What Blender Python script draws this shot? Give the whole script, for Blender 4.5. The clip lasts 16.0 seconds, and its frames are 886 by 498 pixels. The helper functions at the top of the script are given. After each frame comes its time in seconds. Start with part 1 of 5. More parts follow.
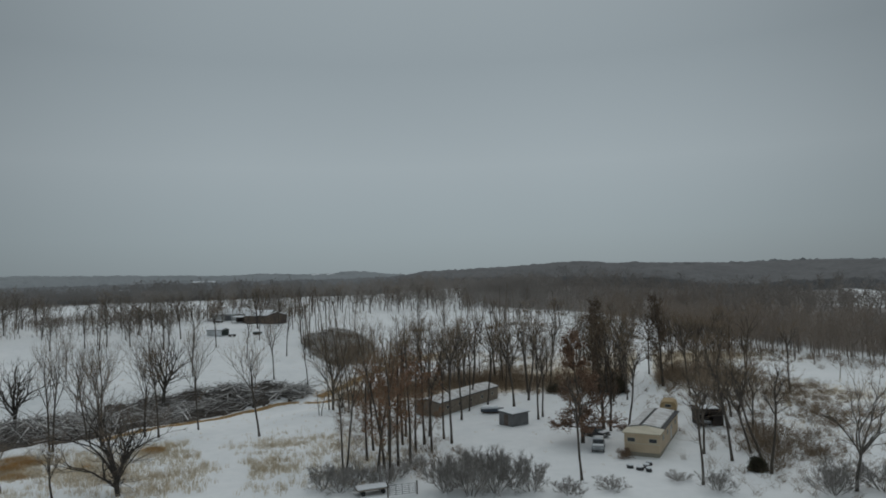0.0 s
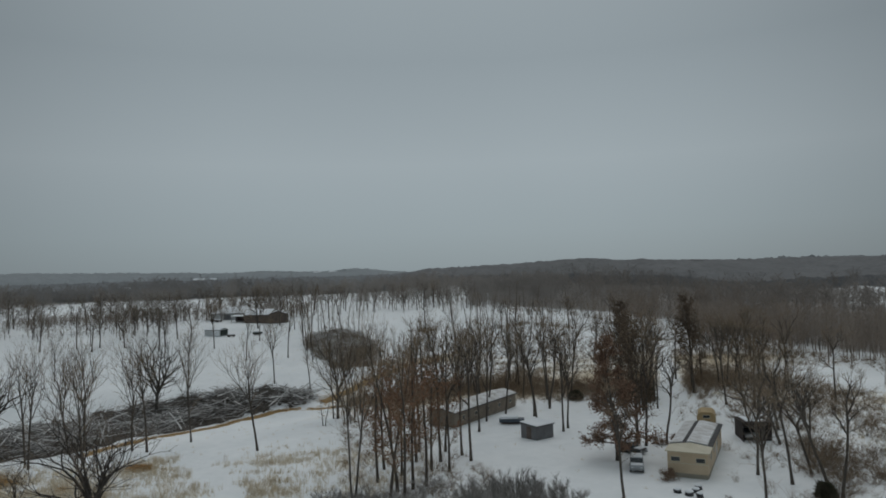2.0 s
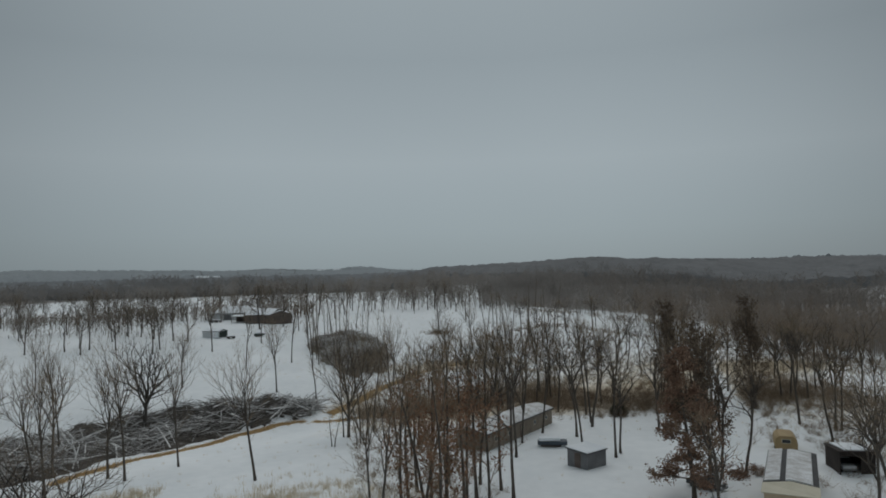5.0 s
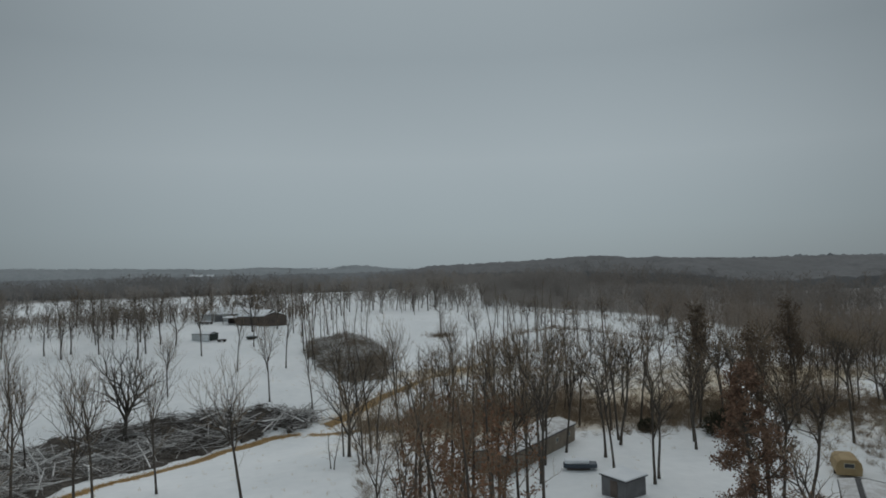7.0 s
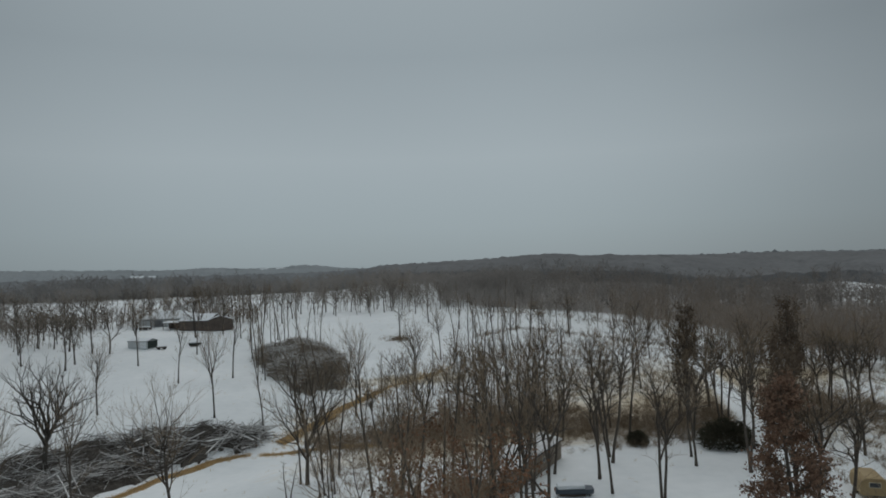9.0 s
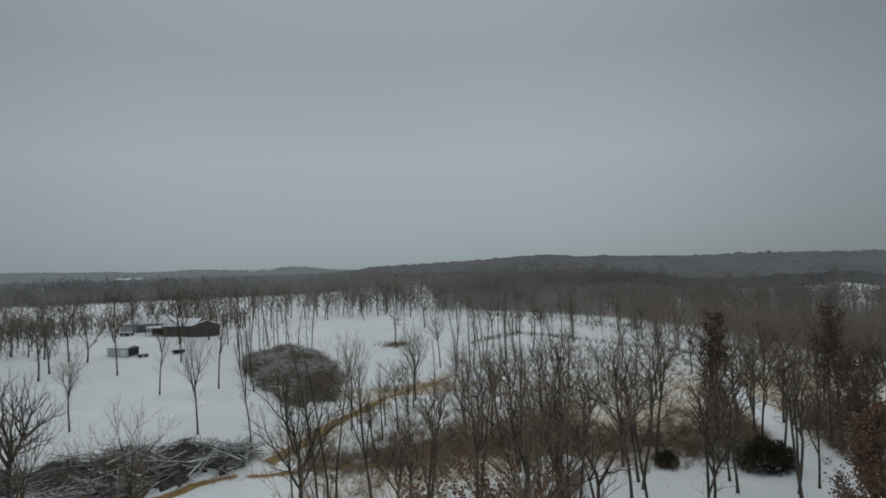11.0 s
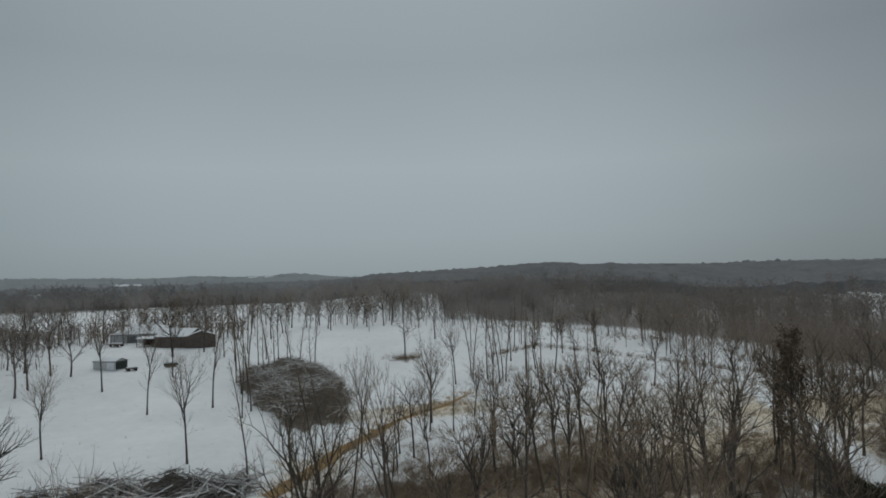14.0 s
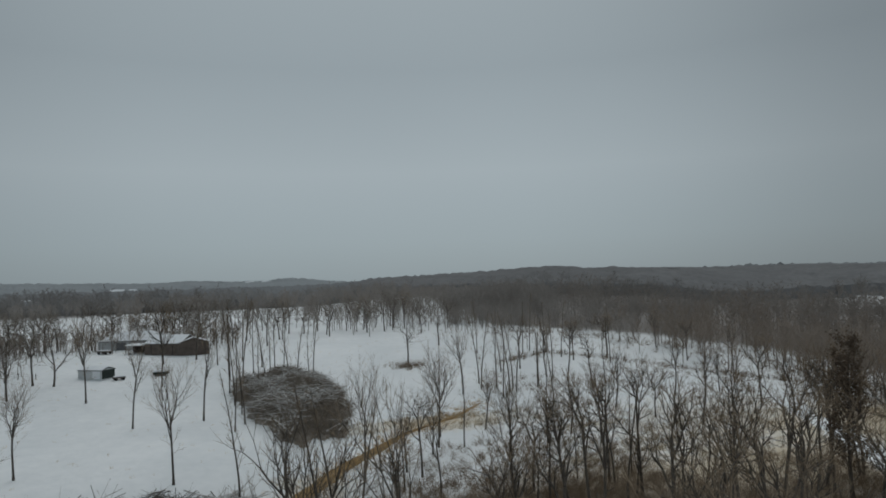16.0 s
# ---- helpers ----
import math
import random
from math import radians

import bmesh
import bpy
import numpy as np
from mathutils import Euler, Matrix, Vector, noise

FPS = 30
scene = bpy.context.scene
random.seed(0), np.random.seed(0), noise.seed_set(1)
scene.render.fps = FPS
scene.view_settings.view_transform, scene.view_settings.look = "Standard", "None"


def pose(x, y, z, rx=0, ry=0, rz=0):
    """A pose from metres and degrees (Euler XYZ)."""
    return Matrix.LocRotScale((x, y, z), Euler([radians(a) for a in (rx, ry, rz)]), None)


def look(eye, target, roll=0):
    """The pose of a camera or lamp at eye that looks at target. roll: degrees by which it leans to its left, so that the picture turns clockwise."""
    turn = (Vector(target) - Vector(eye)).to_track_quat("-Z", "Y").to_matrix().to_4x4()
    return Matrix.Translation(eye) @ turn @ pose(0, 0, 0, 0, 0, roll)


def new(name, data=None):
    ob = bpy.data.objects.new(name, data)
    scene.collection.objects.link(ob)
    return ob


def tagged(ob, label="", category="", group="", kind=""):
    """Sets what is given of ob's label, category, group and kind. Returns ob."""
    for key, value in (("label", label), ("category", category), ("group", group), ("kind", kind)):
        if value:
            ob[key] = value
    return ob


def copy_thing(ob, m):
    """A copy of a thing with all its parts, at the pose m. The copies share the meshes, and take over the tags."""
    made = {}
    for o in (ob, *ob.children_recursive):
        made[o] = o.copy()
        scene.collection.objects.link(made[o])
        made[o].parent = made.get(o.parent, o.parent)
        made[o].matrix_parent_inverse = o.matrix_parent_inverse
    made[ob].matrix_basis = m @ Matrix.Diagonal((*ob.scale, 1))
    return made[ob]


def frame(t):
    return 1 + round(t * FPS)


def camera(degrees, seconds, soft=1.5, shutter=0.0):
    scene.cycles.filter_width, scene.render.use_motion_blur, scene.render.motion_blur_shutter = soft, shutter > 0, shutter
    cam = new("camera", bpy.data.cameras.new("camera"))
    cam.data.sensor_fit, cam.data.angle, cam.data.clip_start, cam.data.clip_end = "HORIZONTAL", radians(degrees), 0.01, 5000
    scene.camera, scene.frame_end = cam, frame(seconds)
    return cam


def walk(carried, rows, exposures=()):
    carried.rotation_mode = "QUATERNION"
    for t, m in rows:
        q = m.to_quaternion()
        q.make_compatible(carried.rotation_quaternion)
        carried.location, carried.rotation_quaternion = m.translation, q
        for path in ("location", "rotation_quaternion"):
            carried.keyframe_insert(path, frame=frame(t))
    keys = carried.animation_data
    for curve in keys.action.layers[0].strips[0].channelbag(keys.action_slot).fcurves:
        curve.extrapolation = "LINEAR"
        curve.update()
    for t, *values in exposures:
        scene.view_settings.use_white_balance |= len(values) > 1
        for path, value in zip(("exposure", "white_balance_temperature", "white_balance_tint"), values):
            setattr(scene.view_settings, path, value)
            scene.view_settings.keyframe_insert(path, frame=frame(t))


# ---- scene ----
cam = camera(65.9, 16.0, soft=1.75)
PATH = [
    (0, (2.311, -1.22, 25.17), (2.625, 0.753, 25.253), -1.6),
    (0.5, (2.105, 1.388, 25.187), (2.418, 3.362, 25.269), -1.5),
    (1, (1.992, 4.096, 25.251), (2.303, 6.07, 25.332), -1.5),
    (1.5, (1.874, 6.848, 25.382), (2.184, 8.823, 25.459), -1.6),
    (2, (1.752, 9.643, 25.407), (2.061, 11.618, 25.482), -1.6),
    (2.5, (1.595, 12.457, 25.395), (1.902, 14.431, 25.469), -1.6),
    (3, (1.361, 15.24, 25.423), (1.668, 17.215, 25.495), -1.5),
    (3.5, (1.199, 18.091, 25.44), (1.504, 20.066, 25.511), -1.5),
    (4, (0.964, 20.898, 25.359), (1.267, 22.873, 25.431), -1.4),
    (4.5, (0.691, 23.692, 25.332), (0.992, 25.668, 25.403), -1.3),
    (5, (0.568, 26.565, 25.355), (0.866, 28.541, 25.426), -1.4),
    (5.2, (0.554, 27.743, 25.361), (0.849, 29.72, 25.433), -1.3),
    (7.3, (-0.247, 40.033, 25.707), (0.075, 42.006, 25.773), -1.4),
    (7.5, (-0.327, 41.255, 25.714), (0.011, 43.225, 25.78), -1.4),
    (8, (-0.413, 44.368, 25.724), (-0.038, 46.331, 25.79), -1.5),
    (8.5, (-0.676, 47.456, 25.764), (-0.26, 49.411, 25.828), -1.6),
    (9, (-0.931, 50.385, 25.883), (-0.475, 52.332, 25.943), -1.8),
    (11.3, (-0.989, 61.95, 26.269), (-0.503, 63.889, 26.333), -1.9),
    (11.5, (-0.977, 62.97, 26.272), (-0.493, 64.91, 26.339), -1.8),
    (12, (-0.978, 65.546, 26.306), (-0.495, 67.485, 26.378), -1.6),
    (12.5, (-1.081, 67.994, 26.353), (-0.597, 69.934, 26.426), -1.7),
    (13, (-1.16, 70.295, 26.344), (-0.676, 72.234, 26.422), -1.6),
    (13.5, (-1.159, 72.618, 26.388), (-0.674, 74.557, 26.469), -1.7),
    (14, (-1.141, 74.906, 26.388), (-0.655, 76.844, 26.472), -1.7),
    (14.5, (-0.985, 77.17, 26.358), (-0.498, 79.108, 26.444), -1.8),
    (15, (-1.014, 79.464, 26.302), (-0.524, 81.401, 26.392), -1.8),
    (15.5, (-0.851, 81.801, 26.21), (-0.361, 83.737, 26.305), -1.7),
    (16, (-0.869, 84.103, 26.135), (-0.375, 86.039, 26.232), -1.8),
]
walk(cam, [(t, look(e, g, r)) for t, e, g, r in PATH], [(0, -0.07), (5, -0.05), (8, -0.01), (11.5, 0.02), (16, 0.02)])

# ---- light ----
SUN_ELEV, SUN_AZ = 52, 25
world = bpy.data.worlds.new("overcast")
scene.world = world
world.use_nodes = True
wn = world.node_tree
wn.nodes.clear()
w_out = wn.nodes.new("ShaderNodeOutputWorld")
w_bg = wn.nodes.new("ShaderNodeBackground")
w_sky = wn.nodes.new("ShaderNodeTexSky")
w_sky.sky_type, w_sky.sun_disc = "NISHITA", False
w_sky.sun_elevation, w_sky.sun_rotation = radians(SUN_ELEV), radians(SUN_AZ)
w_gain = wn.nodes.new("ShaderNodeVectorMath")
w_gain.operation = "SCALE"
w_gain.inputs["Scale"].default_value = 0.10
w_co = wn.nodes.new("ShaderNodeTexCoord")
w_sep = wn.nodes.new("ShaderNodeSeparateXYZ")
w_ramp = wn.nodes.new("ShaderNodeValToRGB")
CLOUD = [(0.0, (0.228, 0.276, 0.300)), (0.06, (0.270, 0.322, 0.348)), (0.16, (0.313, 0.362, 0.386)), (0.30, (0.260, 0.304, 0.327)), (0.55, (0.32, 0.37, 0.39)), (1.0, (0.42, 0.48, 0.51))]
for i, (at, colour) in enumerate(CLOUD):
    stop = w_ramp.color_ramp.elements[i] if i < 2 else w_ramp.color_ramp.elements.new(at)
    stop.position, stop.color = at, (*colour, 1)
w_noise = wn.nodes.new("ShaderNodeTexNoise")
w_noise.inputs["Scale"].default_value, w_noise.inputs["Detail"].default_value = 2.2, 3
w_nr = wn.nodes.new("ShaderNodeMapRange")
w_nr.inputs["To Min"].default_value, w_nr.inputs["To Max"].default_value = 0.965, 1.035
w_mul = wn.nodes.new("ShaderNodeVectorMath")
w_mul.operation = "SCALE"
w_mix = wn.nodes.new("ShaderNodeMix")
w_mix.data_type = "RGBA"
w_mix.inputs["Factor"].default_value = 0.03
w_dot = wn.nodes.new("ShaderNodeVectorMath")
w_dot.operation = "DOT_PRODUCT"
w_dot.inputs[1].default_value = (0.14, 0.975, 0.17)
w_glow = wn.nodes.new("ShaderNodeMapRange")
w_glow.interpolation_type = "SMOOTHSTEP"
for key, value in (("From Min", 0.74), ("From Max", 1.0), ("To Min", 0.72), ("To Max", 1.09)):
    w_glow.inputs[key].default_value = value
w_both = wn.nodes.new("ShaderNodeMath")
w_both.operation = "MULTIPLY"
wn.links.new(w_co.outputs["Generated"], w_dot.inputs[0])
wn.links.new(w_dot.outputs["Value"], w_glow.inputs["Value"])
wn.links.new(w_glow.outputs["Result"], w_both.inputs[0])
wn.links.new(w_co.outputs["Generated"], w_sep.inputs[0])
wn.links.new(w_sep.outputs["Z"], w_ramp.inputs["Fac"])
wn.links.new(w_co.outputs["Generated"], w_noise.inputs["Vector"])
wn.links.new(w_noise.outputs["Fac"], w_nr.inputs["Value"])
wn.links.new(w_ramp.outputs["Color"], w_mul.inputs[0])
wn.links.new(w_nr.outputs["Result"], w_both.inputs[1])
wn.links.new(w_both.outputs[0], w_mul.inputs["Scale"])
wn.links.new(w_sky.outputs["Color"], w_gain.inputs[0])
wn.links.new(w_mul.outputs[0], w_mix.inputs["A"])
wn.links.new(w_gain.outputs[0], w_mix.inputs["B"])
wn.links.new(w_mix.outputs["Result"], w_bg.inputs["Color"])
wn.links.new(w_bg.outputs[0], w_out.inputs[0])

sun = new("sun", bpy.data.lights.new("sun", "SUN"))
sun.data.energy, sun.data.angle, sun.data.color = 0.74, radians(70), (1.0, 0.985, 0.96)
az, el = radians(SUN_AZ), radians(SUN_ELEV)
sun.matrix_world = look((200 * math.sin(az) * math.cos(el), 200 * math.cos(az) * math.cos(el), 200 * math.sin(el)), (0, 0, 0))


# ---- materials ----
def surface(name, a, b, rough=0.9, scale=1.0, bump=0.0, fine=0.0, metal=0.0, island=0.0, attr="", third=None, spec=0.3, litter=None, airy=0.0):
    """Two colours mixed by broad and fine noise; island: brightness spread between loose pieces and objects; attr: a mesh attribute that brings in the third colour."""
    m = bpy.data.materials.new(name)
    m.use_nodes = True
    n, l = m.node_tree.nodes, m.node_tree.links
    p = n["Principled BSDF"]
    p.inputs["Roughness"].default_value, p.inputs["Metallic"].default_value = rough, metal
    p.inputs["Specular IOR Level"].default_value = spec
    co = n.new("ShaderNodeTexCoord")
    big, small = n.new("ShaderNodeTexNoise"), n.new("ShaderNodeTexNoise")
    big.inputs["Scale"].default_value, big.inputs["Detail"].default_value = scale, 5
    small.inputs["Scale"].default_value, small.inputs["Detail"].default_value = scale * 9, 4
    for t in (big, small):
        l.new(co.outputs["Object"], t.inputs["Vector"])
    add = n.new("ShaderNodeMath")
    add.operation = "MULTIPLY_ADD"
    add.inputs[1].default_value = fine
    l.new(small.outputs["Fac"], add.inputs[0])
    l.new(big.outputs["Fac"], add.inputs[2])
    rng = n.new("ShaderNodeMapRange")
    rng.inputs["From Min"].default_value, rng.inputs["From Max"].default_value = 0.32 + fine * 0.4, 0.68 + fine * 0.6
    l.new(add.outputs[0], rng.inputs["Value"])
    mix = n.new("ShaderNodeMix")
    mix.data_type = "RGBA"
    mix.inputs["A"].default_value, mix.inputs["B"].default_value = (*a, 1), (*b, 1)
    l.new(rng.outputs["Result"], mix.inputs["Factor"])
    colour = mix.outputs["Result"]
    if attr:
        at = n.new("ShaderNodeAttribute")
        at.attribute_name = attr
        mask = n.new("ShaderNodeMath")
        mask.operation = "MULTIPLY_ADD"
        l.new(at.outputs["Fac"], mask.inputs[0])
        mask.inputs[1].default_value = 1.5
        l.new(small.outputs["Fac"], mask.inputs[2])
        cut = n.new("ShaderNodeMapRange")
        cut.inputs["From Min"].default_value, cut.inputs["From Max"].default_value = 0.85, 1.55
        cut.inputs["To Max"].default_value = 0.85
        l.new(mask.outputs[0], cut.inputs["Value"])
        mix3 = n.new("ShaderNodeMix")
        mix3.data_type = "RGBA"
        l.new(cut.outputs["Result"], mix3.inputs["Factor"])
        l.new(colour, mix3.inputs["A"])
        mix3.inputs["B"].default_value = (*third, 1)
        colour = mix3.outputs["Result"]
    if litter:
        at = n.new("ShaderNodeAttribute")
        at.attribute_name = "litter"
        mix4 = n.new("ShaderNodeMix")
        mix4.data_type = "RGBA"
        l.new(at.outputs["Fac"], mix4.inputs["Factor"])
        l.new(colour, mix4.inputs["A"])
        mix4.inputs["B"].default_value = (*litter, 1)
        colour = mix4.outputs["Result"]
    if island:
        geo, info = n.new("ShaderNodeNewGeometry"), n.new("ShaderNodeObjectInfo")
        both = n.new("ShaderNodeMath")
        both.operation = "ADD"
        l.new(geo.outputs["Random Per Island"], both.inputs[0])
        l.new(info.outputs["Random"], both.inputs[1])
        gain = n.new("ShaderNodeMapRange")
        gain.inputs["From Max"].default_value = 2
        gain.inputs["To Min"].default_value, gain.inputs["To Max"].default_value = 1 - island, 1 + island
        l.new(both.outputs[0], gain.inputs["Value"])
        vm = n.new("ShaderNodeVectorMath")
        vm.operation = "SCALE"
        l.new(colour, vm.inputs[0])
        l.new(gain.outputs["Result"], vm.inputs["Scale"])
        colour = vm.outputs[0]
    l.new(colour, p.inputs["Base Color"])
    if airy:
        thin, both_ways = n.new("ShaderNodeBsdfTranslucent"), n.new("ShaderNodeMixShader")
        both_ways.inputs["Fac"].default_value = airy
        l.new(colour, thin.inputs["Color"])
        l.new(p.outputs[0], both_ways.inputs[1])
        l.new(thin.outputs[0], both_ways.inputs[2])
        l.new(both_ways.outputs[0], n["Material Output"].inputs["Surface"])
    if bump:
        bp = n.new("ShaderNodeBump")
        bp.inputs["Strength"].default_value, bp.inputs["Distance"].default_value = 0.6, bump
        l.new(small.outputs["Fac"], bp.inputs["Height"])
        l.new(bp.outputs["Normal"], p.inputs["Normal"])
    return m


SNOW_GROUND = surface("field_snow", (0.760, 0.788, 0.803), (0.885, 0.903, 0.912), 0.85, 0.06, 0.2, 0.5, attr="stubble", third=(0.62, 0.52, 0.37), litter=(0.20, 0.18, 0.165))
SNOW = surface("snow", (0.76, 0.79, 0.82), (0.86, 0.88, 0.90), 0.85, 0.4, 0.05, 0.5)
THIN_SNOW = surface("thin_snow", (0.46, 0.44, 0.42), (0.82, 0.84, 0.86), 0.85, 0.9, 0.04, 0.7)
TWIG_SNOWY = surface("snow_dusted_twigs", (0.25, 0.232, 0.212), (0.42, 0.402, 0.384), 0.95, 0.8, 0, 0.4, island=0.35)
BARK = surface("bark", (0.075, 0.063, 0.053), (0.136, 0.117, 0.099), 0.95, 1.2, 0.02, 0.6, island=0.2)
BARK_BLACK = surface("black_bark", (0.042, 0.036, 0.031), (0.075, 0.065, 0.057), 0.95, 1.2, 0.02, 0.6, island=0.2)
BARK_GREY = surface("grey_bark", (0.085, 0.076, 0.067), (0.150, 0.136, 0.120), 0.95, 1.2, 0.02, 0.6, island=0.2)
TWIG = surface("twigs", (0.198, 0.148, 0.102), (0.302, 0.233, 0.166), 0.95, 0.8, 0, 0.4, island=0.3)
TWIG_GREY = surface("grey_brown_twigs", (0.165, 0.140, 0.115), (0.255, 0.222, 0.188), 0.95, 0.8, 0, 0.4, island=0.3)
TWIG_DARK = surface("dark_twigs", (0.115, 0.090, 0.070), (0.180, 0.143, 0.112), 0.95, 0.8, 0, 0.4, island=0.3)
TWIG_PALE = surface("pale_brush", (0.21, 0.178, 0.146), (0.345, 0.300, 0.254), 0.95, 0.8, 0, 0.4, island=0.35)
BROWN_LEAF = surface("brown_oak_leaves", (0.165, 0.098, 0.066), (0.260, 0.162, 0.112), 0.8, 0.6, 0, 0.4, island=0.4)
DARK_LEAF = surface("dark_oak_leaves", (0.120, 0.086, 0.060), (0.190, 0.140, 0.100), 0.8, 0.6, 0, 0.4, island=0.4)
OAK_LEAF = surface("dead_oak_leaves", (0.175, 0.092, 0.054), (0.290, 0.160, 0.098), 0.8, 0.6, 0, 0.4, island=0.4)
# Woods tones go paler and bluer with distance: haze put into the base colour.
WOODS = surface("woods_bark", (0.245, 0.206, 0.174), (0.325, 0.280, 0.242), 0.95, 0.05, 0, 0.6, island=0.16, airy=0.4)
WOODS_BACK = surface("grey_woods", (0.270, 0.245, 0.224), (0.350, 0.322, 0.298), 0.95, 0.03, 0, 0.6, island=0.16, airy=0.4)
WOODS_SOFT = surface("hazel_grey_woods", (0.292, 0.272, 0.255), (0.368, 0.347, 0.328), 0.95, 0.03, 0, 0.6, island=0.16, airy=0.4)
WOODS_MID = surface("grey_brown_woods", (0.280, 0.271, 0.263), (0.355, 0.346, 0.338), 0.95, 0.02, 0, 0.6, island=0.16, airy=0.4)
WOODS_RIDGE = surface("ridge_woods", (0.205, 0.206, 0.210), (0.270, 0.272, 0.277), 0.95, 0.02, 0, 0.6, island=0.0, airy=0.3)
WOODS_FAR = surface("hazed_far_woods", (0.285, 0.300, 0.312), (0.340, 0.356, 0.368), 0.95, 0.01, 0, 0.6, island=0.08, airy=0.4)
WOODS_HORIZON = surface("hazed_horizon_woods", (0.40, 0.435, 0.458), (0.47, 0.505, 0.528), 0.95, 0.004, 0, 0.6, island=0.06, airy=0.4)
# Soil and packed twigs, toned darker for the shade in gaps between logs.
BRUSH_SOIL_SHADE = surface("brush_soil_shade", (0.044, 0.036, 0.030), (0.135, 0.120, 0.104), 0.95, 0.5, 0.15, 0.8)
MOUND_SOIL = surface("mound_litter", (0.20, 0.172, 0.144), (0.42, 0.385, 0.345), 0.95, 0.8, 0.15, 0.8)
POLE_WOOD = surface("dead_poles", (0.17, 0.155, 0.14), (0.76, 0.75, 0.74), 0.9, 0.6, 0.02, 0.8, island=0.6)
LOG = surface("weathered_log", (0.36, 0.35, 0.335), (0.87, 0.865, 0.86), 0.9, 0.9, 0.02, 0.8, island=0.45)
STICK = surface("dead_sticks", (0.088, 0.076, 0.066), (0.31, 0.29, 0.268), 0.95, 0.9, 0, 0.8, island=0.5)
STRAW = surface("golden_dry_grass", (0.54, 0.31, 0.10), (0.70, 0.44, 0.17), 0.9, 0.3, 0, 0.5, island=0.35)
BANK_GRASS = surface("tawny_bank_grass", (0.40, 0.265, 0.115), (0.55, 0.385, 0.19), 0.9, 0.3, 0, 0.5, island=0.35)
PALE_GRASS = surface("pale_dry_grass", (0.60, 0.51, 0.37), (0.80, 0.71, 0.56), 0.9, 0.3, 0, 0.5, island=0.35)
BANK = surface("bank_soil", (0.235, 0.152, 0.066), (0.36, 0.245, 0.120), 0.95, 0.5, 0.08, 0.8)
BOARD_GREY = surface("grey_boards", (0.15, 0.15, 0.155), (0.23, 0.23, 0.235), 0.8, 0.8, 0.01, 0.6)
BOARD_BROWN = surface("brown_siding", (0.20, 0.165, 0.130), (0.30, 0.255, 0.205), 0.85, 0.8, 0.01, 0.6)
BOARD_BLACK = surface("blackened_boards", (0.030, 0.024, 0.022), (0.062, 0.050, 0.045), 0.85, 0.8, 0.01, 0.6)
BOARD_DARK = surface("dark_brown_boards", (0.105, 0.084, 0.072), (0.170, 0.138, 0.120), 0.85, 0.8, 0.01, 0.6)
CREAM = surface("cream_siding", (0.50, 0.39, 0.265), (0.60, 0.485, 0.345), 0.6, 0.6, 0.006, 0.5)
CREAM_TRIM = surface("pale_yellow_trim", (0.52, 0.48, 0.37), (0.60, 0.56, 0.45), 0.6, 0.6, 0, 0.5)
SKIRT = surface("grey_green_skirting", (0.26, 0.24, 0.19), (0.36, 0.33, 0.27), 0.8, 1.0, 0, 0.5)
ROOF_DARK = surface("dark_roofing", (0.045, 0.045, 0.047), (0.085, 0.085, 0.088), 0.8, 1.0, 0.005, 0.5)
YELLOW = surface("ochre_panel", (0.34, 0.245, 0.125), (0.44, 0.33, 0.185), 0.7, 0.8, 0, 0.5)
WHITE_WALL = surface("white_metal_siding", (0.52, 0.54, 0.55), (0.62, 0.64, 0.65), 0.6, 0.4, 0, 0.5)
DARK_GREEN = surface("dark_green_sheet", (0.020, 0.030, 0.026), (0.040, 0.052, 0.046), 0.6, 0.6, 0, 0.5)
CAR_DARK = surface("dark_car_paint", (0.030, 0.033, 0.038), (0.050, 0.054, 0.060), 0.35, 0.6, 0, 0.4, spec=0.5)
CAR_PALE = surface("silver_car_paint", (0.28, 0.30, 0.32), (0.36, 0.38, 0.40), 0.35, 0.6, 0, 0.4, spec=0.5)
BOAT_BLUE = surface("faded_blue_hull", (0.06, 0.075, 0.095), (0.10, 0.12, 0.145), 0.5, 0.8, 0, 0.4)
RUBBER = surface("tyre_rubber", (0.018, 0.018, 0.018), (0.032, 0.032, 0.032), 0.9, 3.0, 0, 0.5)
STEEL = surface("galvanised_steel", (0.22, 0.23, 0.24), (0.32, 0.33, 0.34), 0.55, 2.0, 0, 0.5, metal=0.6)
GLASS = surface("dark_window_glass", (0.020, 0.024, 0.028), (0.035, 0.040, 0.045), 0.12, 0.5, 0, 0.3, spec=0.6)
EVERGREEN = surface("juniper_needles", (0.062, 0.058, 0.038), (0.128, 0.116, 0.080), 0.9, 0.8, 0, 0.6, island=0.4)


